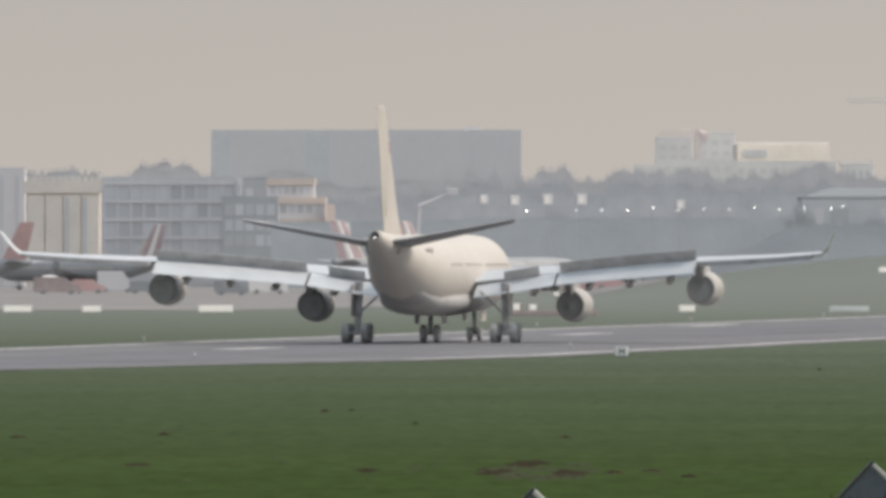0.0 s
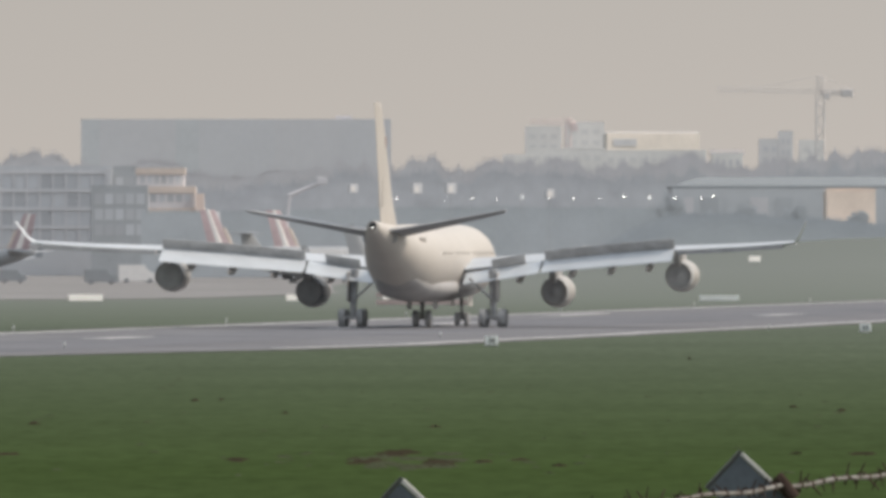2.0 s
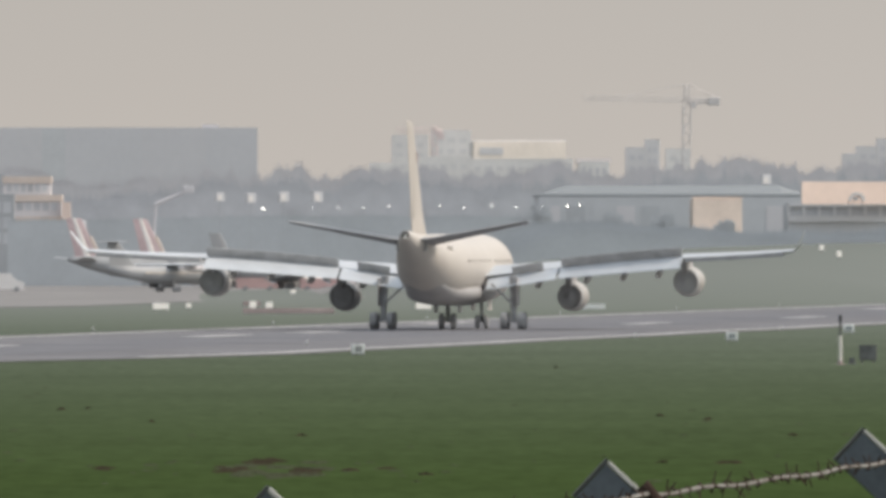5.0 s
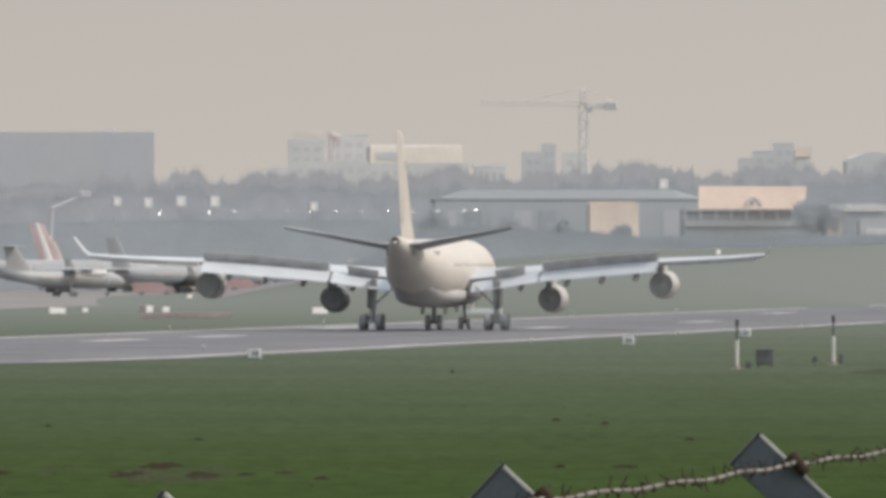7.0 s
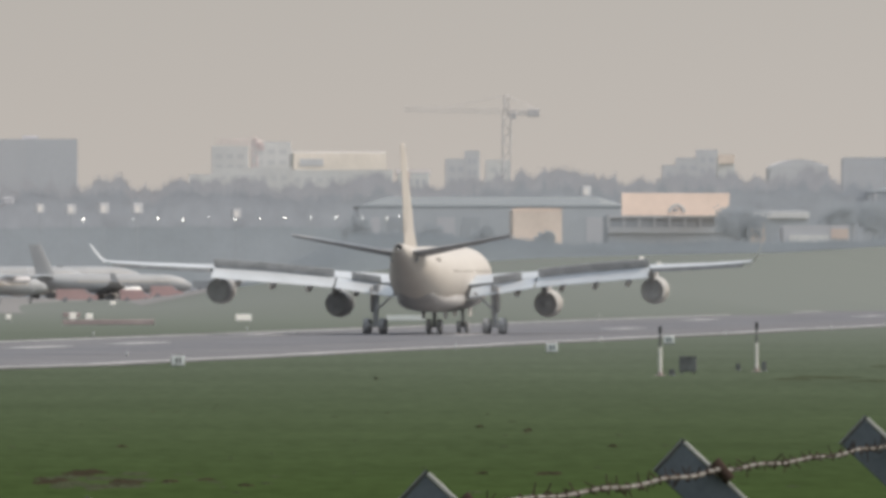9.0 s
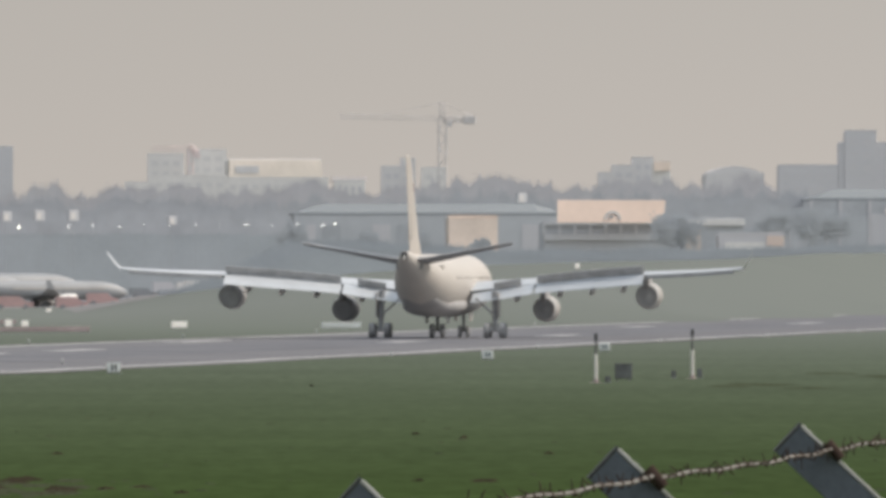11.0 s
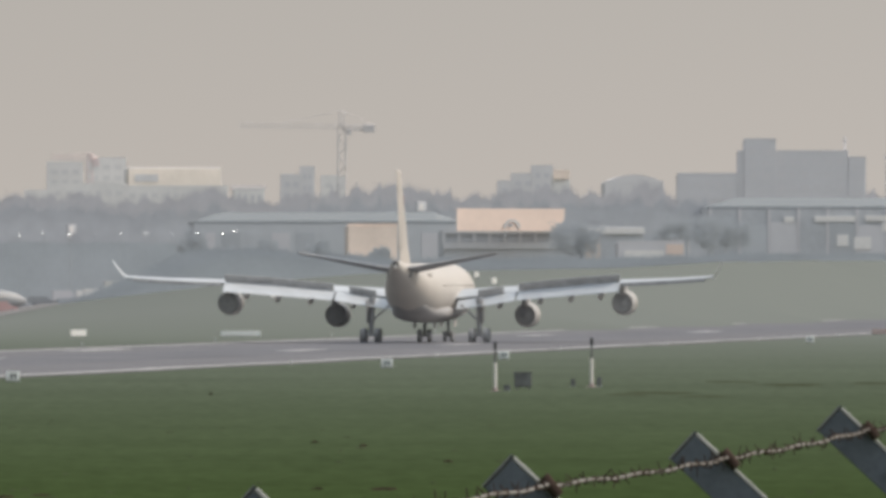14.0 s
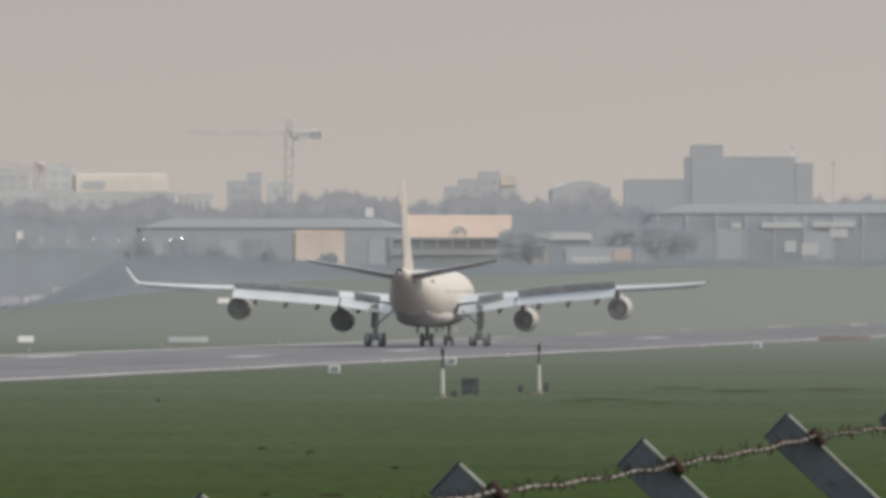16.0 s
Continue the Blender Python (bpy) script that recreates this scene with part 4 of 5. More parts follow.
def build_woods():
    rng = random.Random(5)
    far = ((-100, 300), (60, 300), (120, 296), (180, 305), (215, 308), (245, 290), (290, 283), (335, 290), (365, 302), (420, 326), (470, 300), (510, 294), (560, 318), (640, 325), (740, 318), (830, 296),
           (900, 306), (945, 300), (995, 292), (1040, 308), (1100, 300), (1190, 296), (1290, 302), (1390, 300), (1455, 290), (1500, 306), (1560, 310), (1620, 292), (1700, 284),
           (1780, 281), (1840, 290), (1900, 302), (1960, 290), (2040, 284), (2100, 286), (2170, 288), (2230, 282), (2320, 280), (2380, 284), (2500, 290), (2620, 288), (2760, 284), (2900, 288))
    line = lambda a: float(np.interp(a, [p for p, _ in far], [q for _, q in far]))
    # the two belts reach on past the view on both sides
    for name, d, skin, drop, end, label in (("far_wood", 3950, "twig", 4, 2960, "hazy belt of bare winter trees"), ("near_wood", 3450, "twig_near", 30, 2330, "dense belt of bare trees greyed for haze")):
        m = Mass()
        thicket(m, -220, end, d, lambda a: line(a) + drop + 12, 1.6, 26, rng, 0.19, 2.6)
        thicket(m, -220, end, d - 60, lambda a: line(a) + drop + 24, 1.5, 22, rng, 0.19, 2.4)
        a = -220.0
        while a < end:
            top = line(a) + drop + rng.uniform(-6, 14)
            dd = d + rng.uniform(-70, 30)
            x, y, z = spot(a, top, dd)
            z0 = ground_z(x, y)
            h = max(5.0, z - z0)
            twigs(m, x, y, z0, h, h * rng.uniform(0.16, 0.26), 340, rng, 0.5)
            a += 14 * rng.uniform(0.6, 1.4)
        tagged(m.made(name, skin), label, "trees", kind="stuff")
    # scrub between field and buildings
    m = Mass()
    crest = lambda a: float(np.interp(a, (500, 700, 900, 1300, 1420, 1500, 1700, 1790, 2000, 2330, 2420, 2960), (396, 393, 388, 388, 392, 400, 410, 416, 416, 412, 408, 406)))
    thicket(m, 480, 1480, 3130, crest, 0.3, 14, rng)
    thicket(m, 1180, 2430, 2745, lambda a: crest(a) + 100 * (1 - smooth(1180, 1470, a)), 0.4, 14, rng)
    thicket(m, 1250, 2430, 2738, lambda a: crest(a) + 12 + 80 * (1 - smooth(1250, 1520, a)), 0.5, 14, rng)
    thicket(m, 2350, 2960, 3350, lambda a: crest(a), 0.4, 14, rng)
    tagged(m.made("scrub_bank", "hedge"), "bank of scrub greyed for haze along the field", "hedge", kind="stuff")
    # single trees before the buildings
    for a, b, d, w, label in ((2086, 334, 2870, 3.4, "dark dense tree beside the sign panel"), (2296, 334, 2900, 3.6, "dark bare tree by the shed"),
                              (2362, 330, 2910, 4.2, "dark bare tree by the hangar"), (2250, 364, 2905, 2.6, "bushy dark tree by the shed"),
                              (1745, 392, 2835, 1.2, "small bushy tree by the beige building"), (1640, 372, 2930, 1.5, "bare tree by the long hall"),
                              (1560, 376, 2930, 1.8, "low bushy tree before the long hall"), (1480, 380, 2930, 1.6, "low bushy tree before the long hall"), (1418, 352, 2985, 1.8, "bare bushy tree at the end of the long hall")):
        x, y, z = spot(a, b, d)
        z0 = ground_z(x, y)
        th = thing("tree", label, "tree")
        part("trunk", rod(bmesh.new(), (x, y, z0 - 0.3), (x, y, z0 + (z - z0) * 0.5), 0.22, 0.1), "twig_near", th)
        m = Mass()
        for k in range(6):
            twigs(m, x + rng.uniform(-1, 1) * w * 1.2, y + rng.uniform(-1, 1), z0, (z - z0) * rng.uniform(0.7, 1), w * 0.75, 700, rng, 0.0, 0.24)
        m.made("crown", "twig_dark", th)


def build_boom():
    """A pale service boom on a truck behind the parked jets."""
    th = thing("boom_truck", "pale service truck with a raised slanting boom", "vehicle")
    x, y, z = spot(742, 366, 3105)
    xe, _, ze = spot(800, 341, 3105)
    g = ground_z(x, y)
    part("chassis", B(x - 3, x + 3, y - 1.2, y + 1.2, g + 0.6, g + 1.5, bevel=0.1), "concrete", th)
    part("turntable", rod(bmesh.new(), (x - 1, y, g + 1.5), (x, y, z), 0.45, 0.35), "concrete", th)
    part("boom", rod(bmesh.new(), (x, y, z), (xe, y, ze), 0.38, 0.25), "concrete", th)
    part("basket", B(xe - 0.9, xe + 0.9, y - 0.9, y + 0.9, ze - 0.5, ze + 0.7, bevel=0.1), "concrete", th)
    for wx in (-2, 2):
        for wy in (-1, 1):
            part("wheel", rod(bmesh.new(), (x + wx, y + wy - 0.15, g + 0.5), (x + wx, y + wy + 0.15, g + 0.5), 0.5, n=14), "tyre", th)


build_boom()
build_left_side()
build_far_middle()
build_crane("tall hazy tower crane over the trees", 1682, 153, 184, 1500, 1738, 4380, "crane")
build_crane("small red crane paled for haze on the blocks", 1236, 228, 240, 1168, 1250, 4490, "crane_red", 1.3)
build_near_right()
build_masts()
build_woods()


# ---------------------------------------------------------------- parked aircraft and vehicles
def build_parked(label, a, d, length, tail_skin, stripe, turn=-84, band=None):
    """A twin jet parked nose to the right; a: bearing of its tail."""
    th = thing("parked_jet", label, "airliner", "parked jets")
    k = length / 37.0
    hull = [(y * k, z * k, r * k, r * k) for y, z, r in ((37, 2.9, 0.05), (36.2, 3.0, 0.8), (34.5, 3.2, 1.5), (32, 3.4, 1.9), (29, 3.5, 1.98), (12, 3.5, 1.98), (8, 3.75, 1.7), (4, 4.25, 1.15), (0.8, 4.7, 0.5), (0, 4.8, 0.2))]
    part("fuselage", body(bmesh.new(), hull, 24), "parked", th, smooth=True)
    part("fin", foil(bmesh.new(), [(4.6 * k, 6.8 * k, 1.5 * k, 0, 0.5), (6 * k, 5.4 * k, 1.2 * k, 0, 0.4), (11.6 * k, 2.4 * k, -0.3 * k, 0, 0.25)], up=True), tail_skin, th)
    if stripe:
        part("fin_stripe", foil(bmesh.new(), [(5.0 * k, 4.4 * k, 2.6 * k, 0, 0.60), (11.65 * k, 1.5 * k, 0.5 * k, 0, 0.36)], up=True), stripe, th, "pale stripe on the fin")
        part("fin_front", foil(bmesh.new(), [(5.4 * k, 6.1 * k, 5.0 * k, 0, 0.5), (8.6 * k, 4.5 * k, 3.4 * k, 0, 0.42)], up=True), "cream_dim", th, "pale orange front of the fin")
    for sx in (-1, 1):
        part("tailplane", foil(bmesh.new(), [(sx * 0.4, 5.5 * k, 1.2 * k, 4.6 * k, 0.4), (sx * 6.2 * k, 1.5 * k, 0.0, 5.1 * k, 0.15)]), "parked", th)
        part("wing", foil(bmesh.new(), [(sx * 0.5, 23 * k, 15 * k, 2.3 * k, 0.9), (sx * 6 * k, 19 * k, 14.6 * k, 2.8 * k, 0.5), (sx * 17 * k, 12.5 * k, 10.8 * k, 3.9 * k, 0.2), (sx * 17.2 * k, 11.6 * k, 10.4 * k, 5.6 * k, 0.1)]), "parked", th)
        # engines paler than the hull: haze over their shade is painted in
        part("engine", turned(bmesh.new(), sx * 5.8 * k, 1.55 * k, [(22.5 * k, 0.85), (22.3 * k, 1.0), (20.5 * k, 1.05), (18.5 * k, 0.7), (17.6 * k, 0.35)], 16), "concrete_pale", th, "white engine nacelle", smooth=True)
        for y in (16.5, 17.4):
            part("wheel", turned_x(bmesh.new(), sx * 2.9 * k, y * k, 0.55, 0.4, 12), "tyre", th)
        part("gear_leg", rod(bmesh.new(), (sx * 2.9 * k, 17 * k, 0.5), (sx * 2.7 * k, 17 * k, 2.4 * k), 0.14), "steel", th)
        part("window_band", B(sx * 1.93 * k, sx * 2.0 * k, 10 * k, 31 * k, 3.75 * k, 4.05 * k), "glass_row", th)
        if band:
            part("belly_band", B(sx * 1.55 * k, sx * 1.75 * k, 12 * k, 29 * k, 2.2 * k, 2.75 * k), band, th, "red band along the belly")
    part("gear_leg", rod(bmesh.new(), (0, 32 * k, 0.3), (0, 32 * k, 2 * k), 0.1), "steel", th)
    for sx in (-1, 1):
        part("wheel", turned_x(bmesh.new(), sx * 0.25, 32 * k, 0.4, 0.25, 12), "tyre", th)
    part("windscreen", B(-0.7 * k, 0.7 * k, 34.6 * k, 35.3 * k, 3.75 * k, 4.15 * k, bevel=0.05), "wall_dark", th)
    x = (a - 784) / 31600 * d
    th.matrix_basis = pose(x, d, ground_z(x, d) - 0.05, 0, 0, turn)
    return th


def build_turboprop(a, d):
    th = thing("turboprop", "small white high-wing turboprop parked on the apron", "aircraft")
    part("fuselage", body(bmesh.new(), [(24, 2.2, 0.05, 0.05), (23.2, 2.3, 0.7, 0.7), (21.5, 2.5, 1.2, 1.2), (19, 2.6, 1.38, 1.38), (9, 2.6, 1.38, 1.38), (4, 3.0, 0.95, 0.95), (0, 3.6, 0.2, 0.25)], 20), "parked", th, smooth=True)
    part("fin", foil(bmesh.new(), [(3.2, 6.5, 0.8, 0, 0.35), (7.6, 2.4, 0.1, 0, 0.22)], up=True), "parked", th, "pale fin with faded marks")
    part("tailplane", foil(bmesh.new(), [(-3.7, 1.8, 0.2, 7.6, 0.15), (0, 2.4, 0.1, 7.65, 0.25), (3.7, 1.8, 0.2, 7.6, 0.15)]), "parked", th)
    part("wing", foil(bmesh.new(), [(-13.5, 13.4, 11.8, 4.2, 0.2), (0, 14.2, 11.4, 4.1, 0.4), (13.5, 13.4, 11.8, 4.2, 0.2)]), "wing", th)
    for sx in (-1, 1):
        eng = part("engine", body(bmesh.new(), [(17.0, 3.6, 0.25, 0.25), (16.6, 3.6, 0.5, 0.55), (13.5, 3.6, 0.55, 0.6), (10.8, 3.7, 0.15, 0.2)], 12), "concrete", th, "grey engine nacelle", smooth=True)
        eng.location.x = sx * 4.1
        bm = bmesh.new()
        for q in range(4):
            c, s = math.cos(q * 1.571 + 0.4), math.sin(q * 1.571 + 0.4)
            rod(bm, (0, 17.05, 3.6), (1.9 * c, 17.05, 3.6 + 1.9 * s), 0.12, 0.05, n=5)
        part("propeller", bm, "wall_dark", eng)
        for y in (11.8, 12.6):
            part("wheel", turned_x(bmesh.new(), sx * 2.0, y, 0.42, 0.3, 12), "tyre", th)
        part("gear_leg", rod(bmesh.new(), (sx * 2.0, 12.2, 0.4), (sx * 1.2, 12.2, 1.8), 0.12), "steel", th)
        part("window_band", B(sx * 1.33, sx * 1.4, 6.5, 19, 2.75, 3.05), "glass_row", th)
    part("nose_wheel", turned_x(bmesh.new(), 0, 20.6, 0.35, 0.3, 12), "tyre", th)
    part("gear_leg", rod(bmesh.new(), (0, 20.6, 0.3), (0, 20.6, 1.6), 0.08), "steel", th)
    part("windscreen", B(-0.6, 0.6, 21.8, 22.5, 2.9, 3.25, bevel=0.05), "wall_dark", th)
    x = (a - 784) / 31600 * d
    th.matrix_basis = pose(x, d, ground_z(x, d) - 0.05, 0, 0, -50)


def build_van(a, d, length, high, skin, label, name="van"):
    x = (a - 784) / 31600 * d
    z = ground_z(x, d) - 0.05
    th = thing(name, label, "vehicle", "apron vehicles")
    L = length
    prof = [(0, 0.35), (0, high), (L * 0.66, high), (L * 0.82, high * 0.62), (L, high * 0.5), (L, 0.35)]
    part("body", rings(bmesh.new(), [[(p, w, h) for p, h in prof] for w in (-0.95, 0.95)]), skin, th)
    part("windscreen", rings(bmesh.new(), [[(L * 0.68 + 0.05, w, high * 0.93), (L * 0.82 + 0.03, w, high * 0.64), (L * 0.80, w, high * 0.64), (L * 0.66, w, high * 0.93)] for w in (-0.97, 0.97)]), "pane", th)
    for wx in (L * 0.2, L * 0.8):
        for wy in (-0.85, 0.85):
            bm = rod(bmesh.new(), (wx, wy - 0.12, 0.36), (wx, wy + 0.12, 0.36), 0.36, n=14)
            part("wheel", bm, "tyre", th)
    th.matrix_basis = pose(x, d, z, 0, 0, 5)


# ---------------------------------------------------------------- airfield signs, markers, soil
def build_board(label, a, d, w, h, skin, lift=0.3, glyph="", group="airfield signs", name="airfield_sign", turn=12):
    """A board on short legs, its face turned that many degrees from the camera towards the sun."""
    x = (a - 784) / 31600 * d
    w = w / math.cos(math.radians(turn))
    th = thing(name, label, "sign", group)
    part("panel", B(-w / 2, w / 2, -0.1, 0.1, lift, lift + h, bevel=0.02), skin, th)
    part("frame", B(-w / 2 - 0.02, w / 2 + 0.02, -0.06, 0.06, lift - 0.05, lift - 0.004), "steel", th)
    for k in ((-0.4, 0.4) if w < 2 else (-0.45, -0.15, 0.15, 0.45)):
        part("leg", rod(bmesh.new(), (w * k, 0, -0.2), (w * k, 0, lift), 0.03, n=6), "steel", th)
    if glyph == "H":
        for x0, x1, z0, z1 in ((-0.20, -0.11, 0.14, 0.86), (0.11, 0.20, 0.14, 0.86), (-0.11, 0.11, 0.45, 0.57)):
            part("letter_stroke", B(w * x0, w * x1, -0.13, -0.101, lift + h * z0, lift + h * z1), "dark", th, "black letter stroke")
    elif glyph:
        for i in range(2):
            part("writing_bar", B(w * (-0.28 + 0.32 * i), w * (-0.06 + 0.32 * i), -0.13, -0.101, lift + h * 0.2, lift + h * 0.8), "bar_grey", th, "unreadable grey figure")
    th.matrix_basis = pose(x, d, ground_z(x, d) - 0.03, 0, 0, turn)


def build_pole(a, d, h, label):
    x = (a - 784) / 31600 * d
    z = ground_z(x, d) - 0.08
    th = thing("marker_pole", label, "marker", "marker poles")
    for z0, z1, r, sk in ((0, 0.22, 0.15, "palered"), (0.225, h * 0.58, 0.10, "board"), (h * 0.58 + 0.004, h * 0.86, 0.065, "box_dark"), (h * 0.86 + 0.004, h, 0.095, "dark")):
        part("pole_section", rod(bmesh.new(), (x, d, z + z0), (x, d, z + z1), r, r * 0.92, n=12), sk, th)
    part("base_plate", B(x - 0.35, x + 0.35, d - 0.3, d + 0.3, z - 0.1, z + 0.03, bevel=0.01), "palered", th)


def build_box(a, d, w, h, label):
    x = (a - 784) / 31600 * d
    z = ground_z(x, d) - 0.08
    th = thing("equipment_box", label, "cabinet", "field equipment")
    part("housing", B(x - w / 2, x + w / 2, d - w / 3, d + w / 3, z + h * 0.15, z + h, bevel=0.04), "box_dark", th)
    part("lid", B(x - w * 0.53, x + w * 0.53, d - w * 0.36, d + w * 0.36, z + h + 0.003, z + h * 1.06, bevel=0.01), "box_dark", th)
    for sx in (-0.35, 0.35):
        part("leg", B(x + w * sx - 0.05, x + w * sx + 0.05, d - 0.1, d + 0.1, z - 0.1, z + h * 0.16), "steel", th)


def build_mound(a, d, w, h, depth=4.0, label="low heap of bare brown soil in the grass", skin="soil"):
    """A low uneven patch of bare soil that stands a little out of the grass."""
    x = (a - 784) / 31600 * d
    rows = []
    for i in range(7):
        k = i / 6
        row = []
        for j in range(20):
            t = 2 * math.pi * j / 20
            r = w * (1 - k) * (0.75 + 0.8 * noise.noise((math.cos(t) * 1.7 + a, math.sin(t) * 1.7, k)))
            px, py = x + r * math.cos(t), d + r * depth * math.sin(t)
            low = ground_z(px, py) - 0.08 + 0.02 * noise.noise((px * 0.02, py * 0.004, 0))
            row.append((px, py, low - 0.02 + (h + 0.03) * math.sin(k * 1.57) ** 0.6 * (0.85 + 0.4 * noise.noise((t * 2, a, k * 3)))))
        rows.append(row)
    tagged(part("soil_mound", rings(bmesh.new(), rows), skin), label, "soil mound", "soil mounds")


build_parked("white jet with a plain red tail fin", 58, 2950, 36, "red", None, 66, "fin_red")
build_parked("white jet with a striped red fin", 292, 2990, 35, "fin_red", "concrete_pale", 55)
build_parked("white jet with a white stripe on its dark red fin", 586, 2960, 37, "fin_red", "concrete_pale", -66)
build_parked("white jet with a red fin and a white stripe", 704, 3010, 37, "fin_red", "concrete_pale", -62)
build_parked("smaller white jet with a pointed nose and grey fin", 838, 2900, 29, "parked", None, -66)
build_turboprop(655, 2700)
for a, d, ln, hi, sk, lb in ((60, 2700, 7, 2.6, "palered", "red apron tug with trailer"), (128, 2760, 5, 2.2, "red", "red apron truck with a box body"), (172, 2820, 6, 3.4, "concrete", "tall grey catering truck on the apron"),
                             (230, 2740, 4, 2.0, "parked", "white apron van beside parked jets"), (380, 2650, 5, 2.2, "parked", "white apron van beside parked jets"), (440, 2740, 6, 2.8, "concrete_pale", "pale apron truck beside parked jets"),
                             (1262, 2760, 4.5, 2.6, "board", "white box van on the apron"), (1225, 2790, 3.5, 1.8, "concrete_pale", "pale apron car beside a van"), (885, 2800, 6.5, 2.0, "red", "red tug under a jet's nose"), (998, 2800, 5, 1.9, "red", "red tug under a jet's nose"), (1052, 2790, 5, 1.9, "red", "red tug beside the smaller jet"),
                             (1310, 2780, 4, 1.6, "parked", "white car on the apron")):
    build_van(a, d, ln, hi, sk, lb)
for k in range(13):
    build_van(960 + k * 42, 2920 + (k % 3) * 6, 4.4, 1.6 + 0.5 * (k % 4 == 1), ("parked", "concrete", "concrete_pale", "wall_dark")[k % 4], "parked car behind the scrub bank", "parked_car")

for a, d, w, h in ((31, 1850, 2.9, 0.62), (162, 1850, 1.9, 0.6), (367, 1850, 1.75, 0.66), (397, 1850, 1.7, 0.66), (751, 1860, 1.65, 0.62), (914, 1900, 0.7, 0.7), (943, 1900, 0.7, 0.6),
                   (1216, 1860, 1.6, 0.64), (1297, 2810, 0.8, 0.8), (1566, 2350, 1.5, 0.7), (1921, 2500, 0.6, 0.7), (1952, 2420, 0.6, 0.8), (800, 1900, 0.5, 0.5), (985, 2500, 0.7, 0.5)):
    build_board("white airfield sign board with an added glow in the grass", a, d, w, h, "sign_glow", turn=12)
build_board("long pale grey sign seen from behind", 1503, 1900, 4.2, 0.55, "board_dim", 0.15)
build_board("long red barrier paled for haze, lying in the grass", 977, 1800, 9.2, 0.5, "palered", 0.1, name="barrier")
build_board("red mandatory sign board paled for haze by the runway", 2668, 1965, 5.8, 0.55, "palered", 0.15)
build_board("red mandatory sign board in the grass", 912, 2020, 2.0, 0.5, "palered", 0.15)
build_board("white runway board with a black letter H", 1100, 1112, 0.80, 0.56, "board_pale", 0.1, "H", "runway boards", "runway_board")
for a, d in ((1762, 1275), (1969, 1400), (2512, 1745)):
    build_board("white runway board with an unreadable figure", a, d, 0.80, 0.56, "board_pale", 0.1, "bars", "runway boards", "runway_board")
build_pole(1954, 1030, 2.85, "white pole with a black top and red foot")
build_pole(2125, 1068, 2.95, "tall white pole with a black top and red foot")
build_box(2003, 1045, 1.0, 0.98, "dark grey equipment box on short legs")
build_box(1975, 1030, 0.35, 0.36, "small dark equipment box beside the pole")
build_box(2092, 1075, 0.28, 0.42, "small dark equipment box in the grass")
build_box(2138, 1072, 0.30, 0.55, "small dark equipment box beside the pole")
for a, d, w, h in ((575, 742, 0.22, 0.10), (622, 748, 0.15, 0.08), (735, 690, 0.14, 0.08), (290, 650, 0.3, 0.08), (1085, 540, 0.35, 0.06), (1635, 715, 0.22, 0.08), (1450, 1000, 0.1, 0.14),
                   (1870, 640, 0.3, 0.07), (1000, 640, 0.25, 0.07), (1220, 530, 0.3, 0.07), (30, 640, 0.35, 0.08), (1640, 560, 0.3, 0.06), (1720, 700, 0.2, 0.08)):
    build_mound(a, d, w, h)
for a, d, w, dp in ((650, 545, 0.5, 10), (1150, 545, 0.4, 9), (1760, 560, 0.7, 8), (240, 560, 0.6, 9)):
    build_mound(a, d, w, 0.03, dp, "flat patch of bare brown soil in the grass")
turf_rng = random.Random(11)
for k in range(44):
    a, d = turf_rng.gauss(935, 130), turf_rng.uniform(527, 566)
    near_middle = abs(a - 935) < 110
    build_mound(a, d, turf_rng.uniform(0.3, 0.9) if near_middle else turf_rng.uniform(0.1, 0.35), 0.02, turf_rng.uniform(6, 14), "ragged scrap of bare soil in the grass", "soil" if near_middle and k % 3 == 0 else "worn_turf")
for k in range(60):
    build_mound(turf_rng.uniform(-60, 2720), turf_rng.uniform(505, 860), turf_rng.uniform(0.07, 0.3), 0.03, turf_rng.uniform(3, 8), "dark flattened tuft in the grass", "worn_turf")
for a, d, w in ((2190, 1000, 1.6), (2260, 1015, 2.6), (2330, 985, 1.8), (2480, 1090, 3.0), (2640, 1105, 2.6), (2370, 1120, 2.0)):
    build_mound(a, d, w, 0.03, 5, "dark worn streak in the grass", "worn_turf")


def build_edge_light(off, s):
    x, y = strip(off, s)
    th = thing("runway_light", "small white runway edge light on a stub", "light", "runway edge lights")
    z = 0.0 if off > 131 else -0.08
    part("stub", rod(bmesh.new(), (x, y, z - 0.1), (x, y, z + 0.22), 0.05, n=8), "steel", th)
    part("lens", rod(bmesh.new(), (x, y, z + 0.22), (x, y, z + 0.38), 0.07, 0.05, n=10), "board_dim", th)


for k in range(9):
    build_edge_light(130.5 if k > 2 else 150.0 - 9 * (k > 1), 960 + 120 * k)
    build_edge_light(181.5, 1040 + 120 * k)


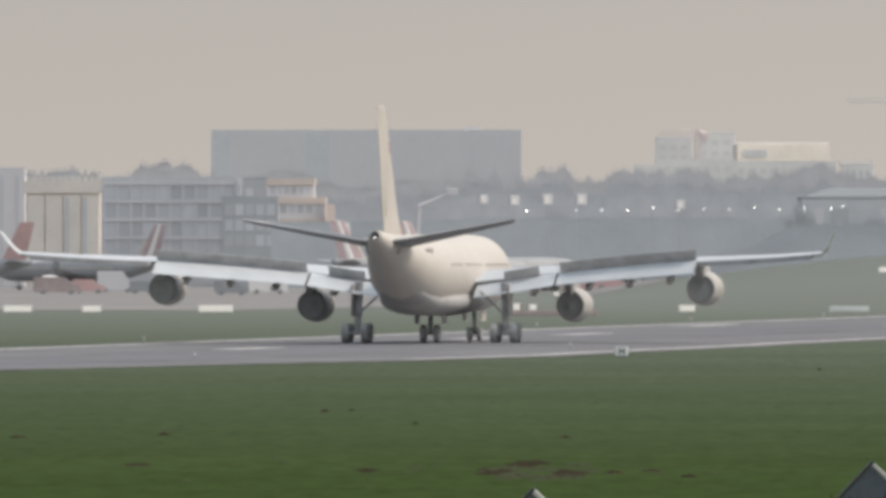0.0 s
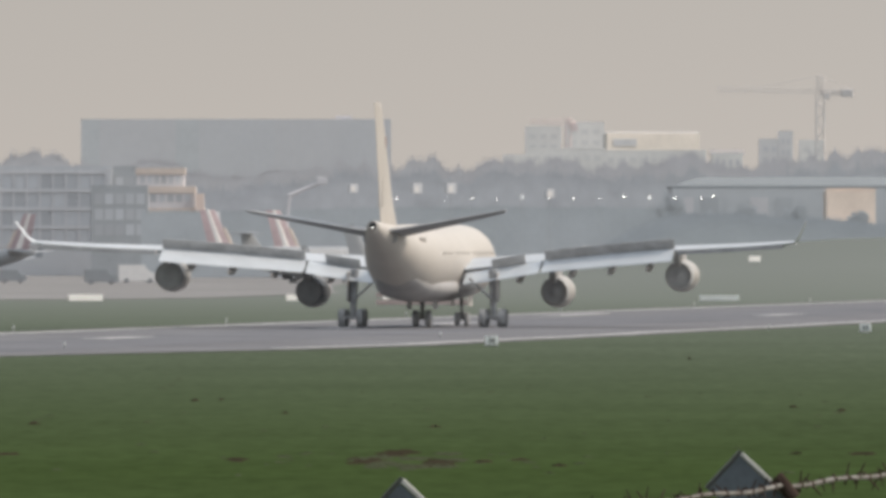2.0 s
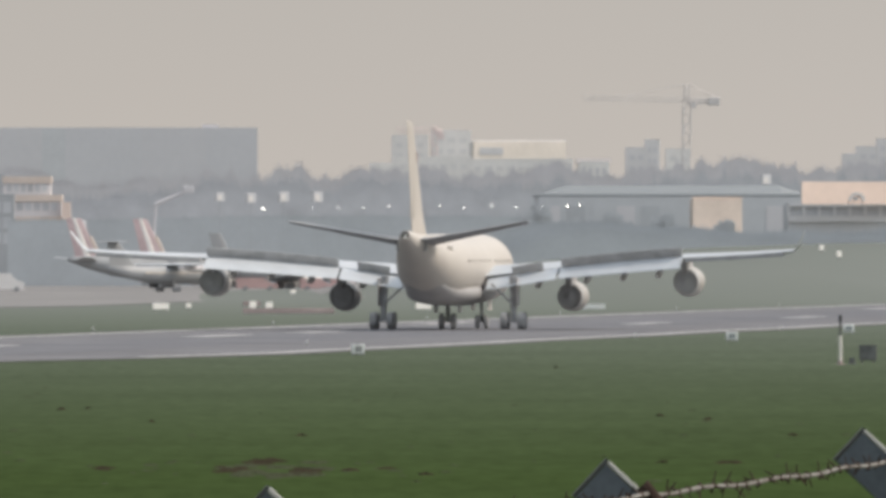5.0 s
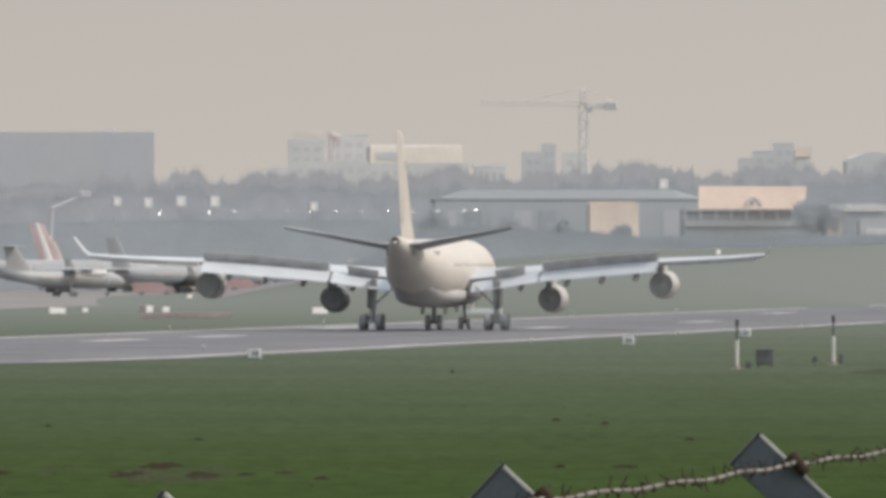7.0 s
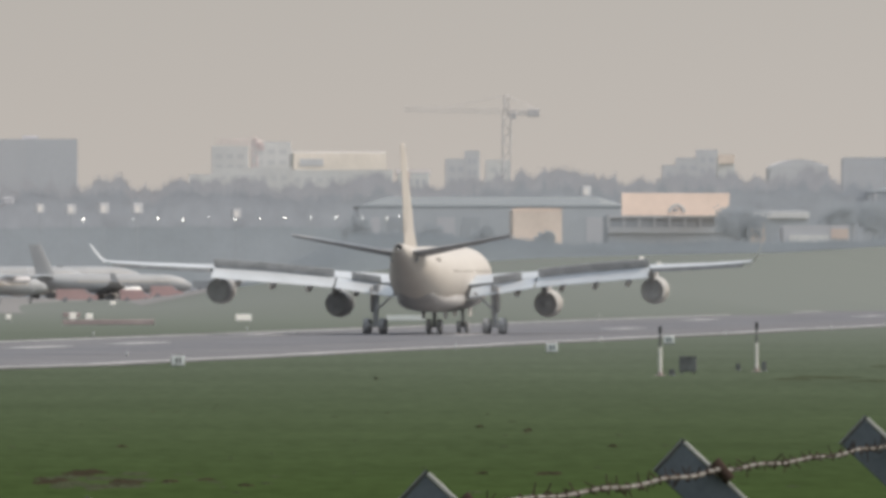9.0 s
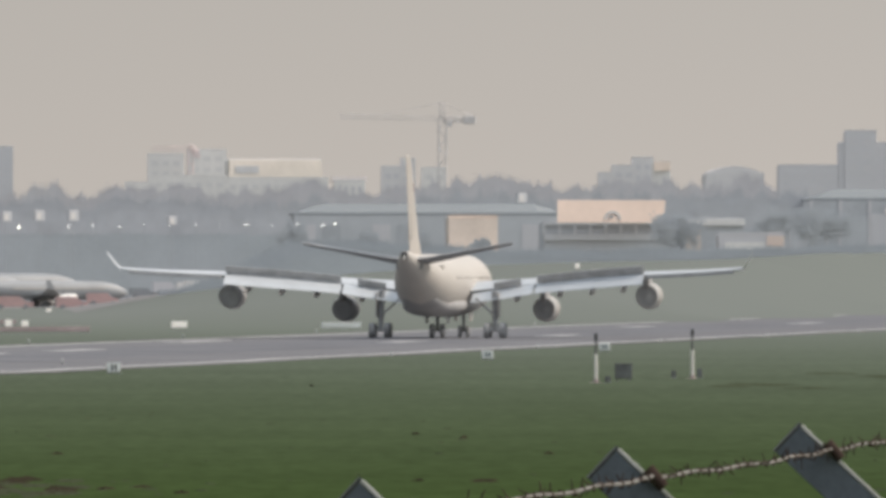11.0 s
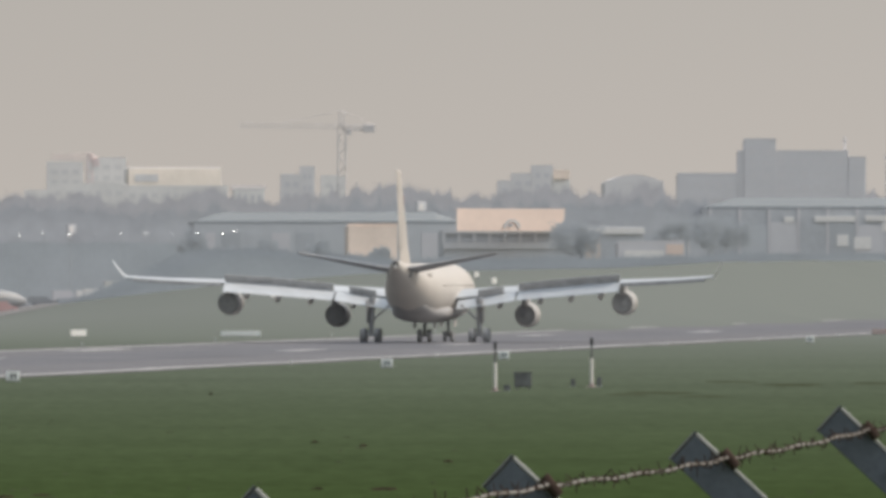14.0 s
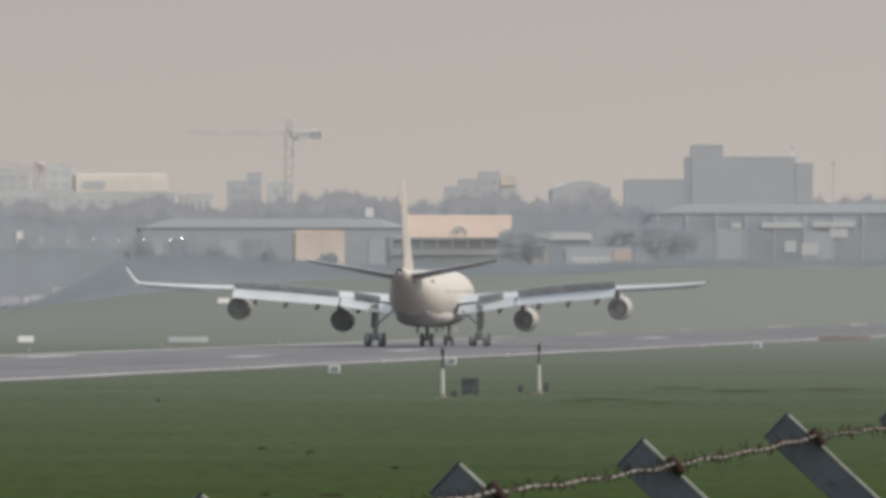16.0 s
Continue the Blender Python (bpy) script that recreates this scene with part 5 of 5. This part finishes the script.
# ---------------------------------------------------------------- fence on the bank
def build_fence():
    tips = ((0.077, 15.6, 6.437), (0.431, 18.0, 6.432), (0.805, 21.0, 6.433), (1.166, 24.0, 6.434), (1.530, 27.0, 6.446), (1.89, 30.0, 6.448), (2.25, 33.0, 6.45))
    rng = random.Random(3)
    holds = []
    for x, y, z in tips:
        th = thing("fence_post", "galvanised steel fence post with a slanted top arm", "fence post", "fence posts")
        w, ln = 0.047, 0.52
        # the arm: an angle section, face towards the camera, flange along its upper edge
        rot = Matrix.Rotation(math.radians(43), 4, "Y")
        at = Matrix.Translation((x, y, z))
        face = B(0, ln, -0.0025, 0.0025, -w, 0, bevel=0.001)
        face.transform(at @ rot)
        part("arm", face, "zinc", th, "slanted grey galvanised arm")
        fl = B(0, ln, -0.004, 0.045, 0.0003, 0.0045, bevel=0.0008)
        fl.transform(at @ rot)
        part("flange", fl, "zinc_edge", th, "flange edge painted bright as sunlit")
        lip = B(-0.0035, -0.0003, -0.003, 0.040, -w, 0.004)
        lip.transform(at @ rot)
        part("end_lip", lip, "zinc_dark", th)
        for k in (0.12, 0.30):
            bolt = bmesh.new()
            rod(bolt, (k, -0.007, -0.022), (k, -0.002, -0.022), 0.006, n=6)
            bolt.transform(at @ rot)
            part("bolt", bolt, "zinc", th)
        bx, bz = x + ln * math.cos(math.radians(43)), z - ln * math.sin(math.radians(43))
        part("post", B(bx - 0.03, bx + 0.02, y - 0.004, y + 0.045, ground_z(bx, y) - 0.5, bz + 0.01, bevel=0.003), "zinc", th)
        hx, hz = x + 0.043, z - 0.031
        holds.append(Vector((hx, y - 0.012, hz)))
        cl = bmesh.new()
        rod(cl, (hx - 0.007, y - 0.018, hz + 0.010), (hx + 0.012, y - 0.018, hz - 0.012), 0.008, 0.007, n=10)
        rod(cl, (hx, y - 0.022, hz), (hx, y + 0.02, hz), 0.006, n=8)
        part("wire_clamp", cl, "barb", th, "rusty dark wire clamp")
    wire = thing("barbed_wire", "rusty barbed wire strung along the slanted arms", "barbed wire")
    strand = bmesh.new()
    for a, b in zip(holds, holds[1:]):
        n = 72
        prev = None
        for i in range(n + 1):
            t = i / n
            p = a.lerp(b, t)
            p.z -= 0.003 * 4 * t * (1 - t) * (1 + 0.3 * (t - 0.5)) + 0.0014 * math.sin(t * 23)
            p.x += 0.0012 * math.sin(t * 31)
            if prev is not None:
                rod(strand, prev, p, 0.0025 + 0.0001 * math.sin(i * 0.7), n=6)
            if i % 3 == 1:
                barb = bmesh.new()
                for q in range(3):
                    d = Vector((rng.gauss(0, 0.6), rng.gauss(0, 0.4), rng.gauss(0, 1))).normalized() * rng.uniform(0.007, 0.018)
                    rod(barb, p - d * 0.4, p + d, 0.0016, 0.0006, n=4)
                rod(barb, p - Vector((0.002, 0.002, 0)), p + Vector((0.002, 0.002, 0.001)), 0.0030, n=6)
                part("barb", barb, "barb", wire)
            prev = p
    part("strand", strand, "wire", wire)


build_fence()


# ---------------------------------------------------------------- what moves
def motions():
    roll = ((0, -0.83, 1276.42), (1, 3.74, 1312.24), (2, 8.32, 1347.62), (3, 12.90, 1382.60), (4, 17.42, 1417.20), (5, 21.87, 1451.47),
            (6, 26.23, 1485.42), (7, 30.49, 1519.08), (8, 34.65, 1552.47), (9, 38.69, 1585.60), (10, 42.65, 1618.49), (11, 46.51, 1651.15),
            (12, 50.32, 1683.58), (13, 54.08, 1715.78), (14, 57.84, 1747.75), (15, 61.64, 1779.49), (16, 65.51, 1810.99))
    walk(airliner, [(t, pose(x, y, 0.02, 0, 0, -7.11)) for t, x, y in roll])


motions()
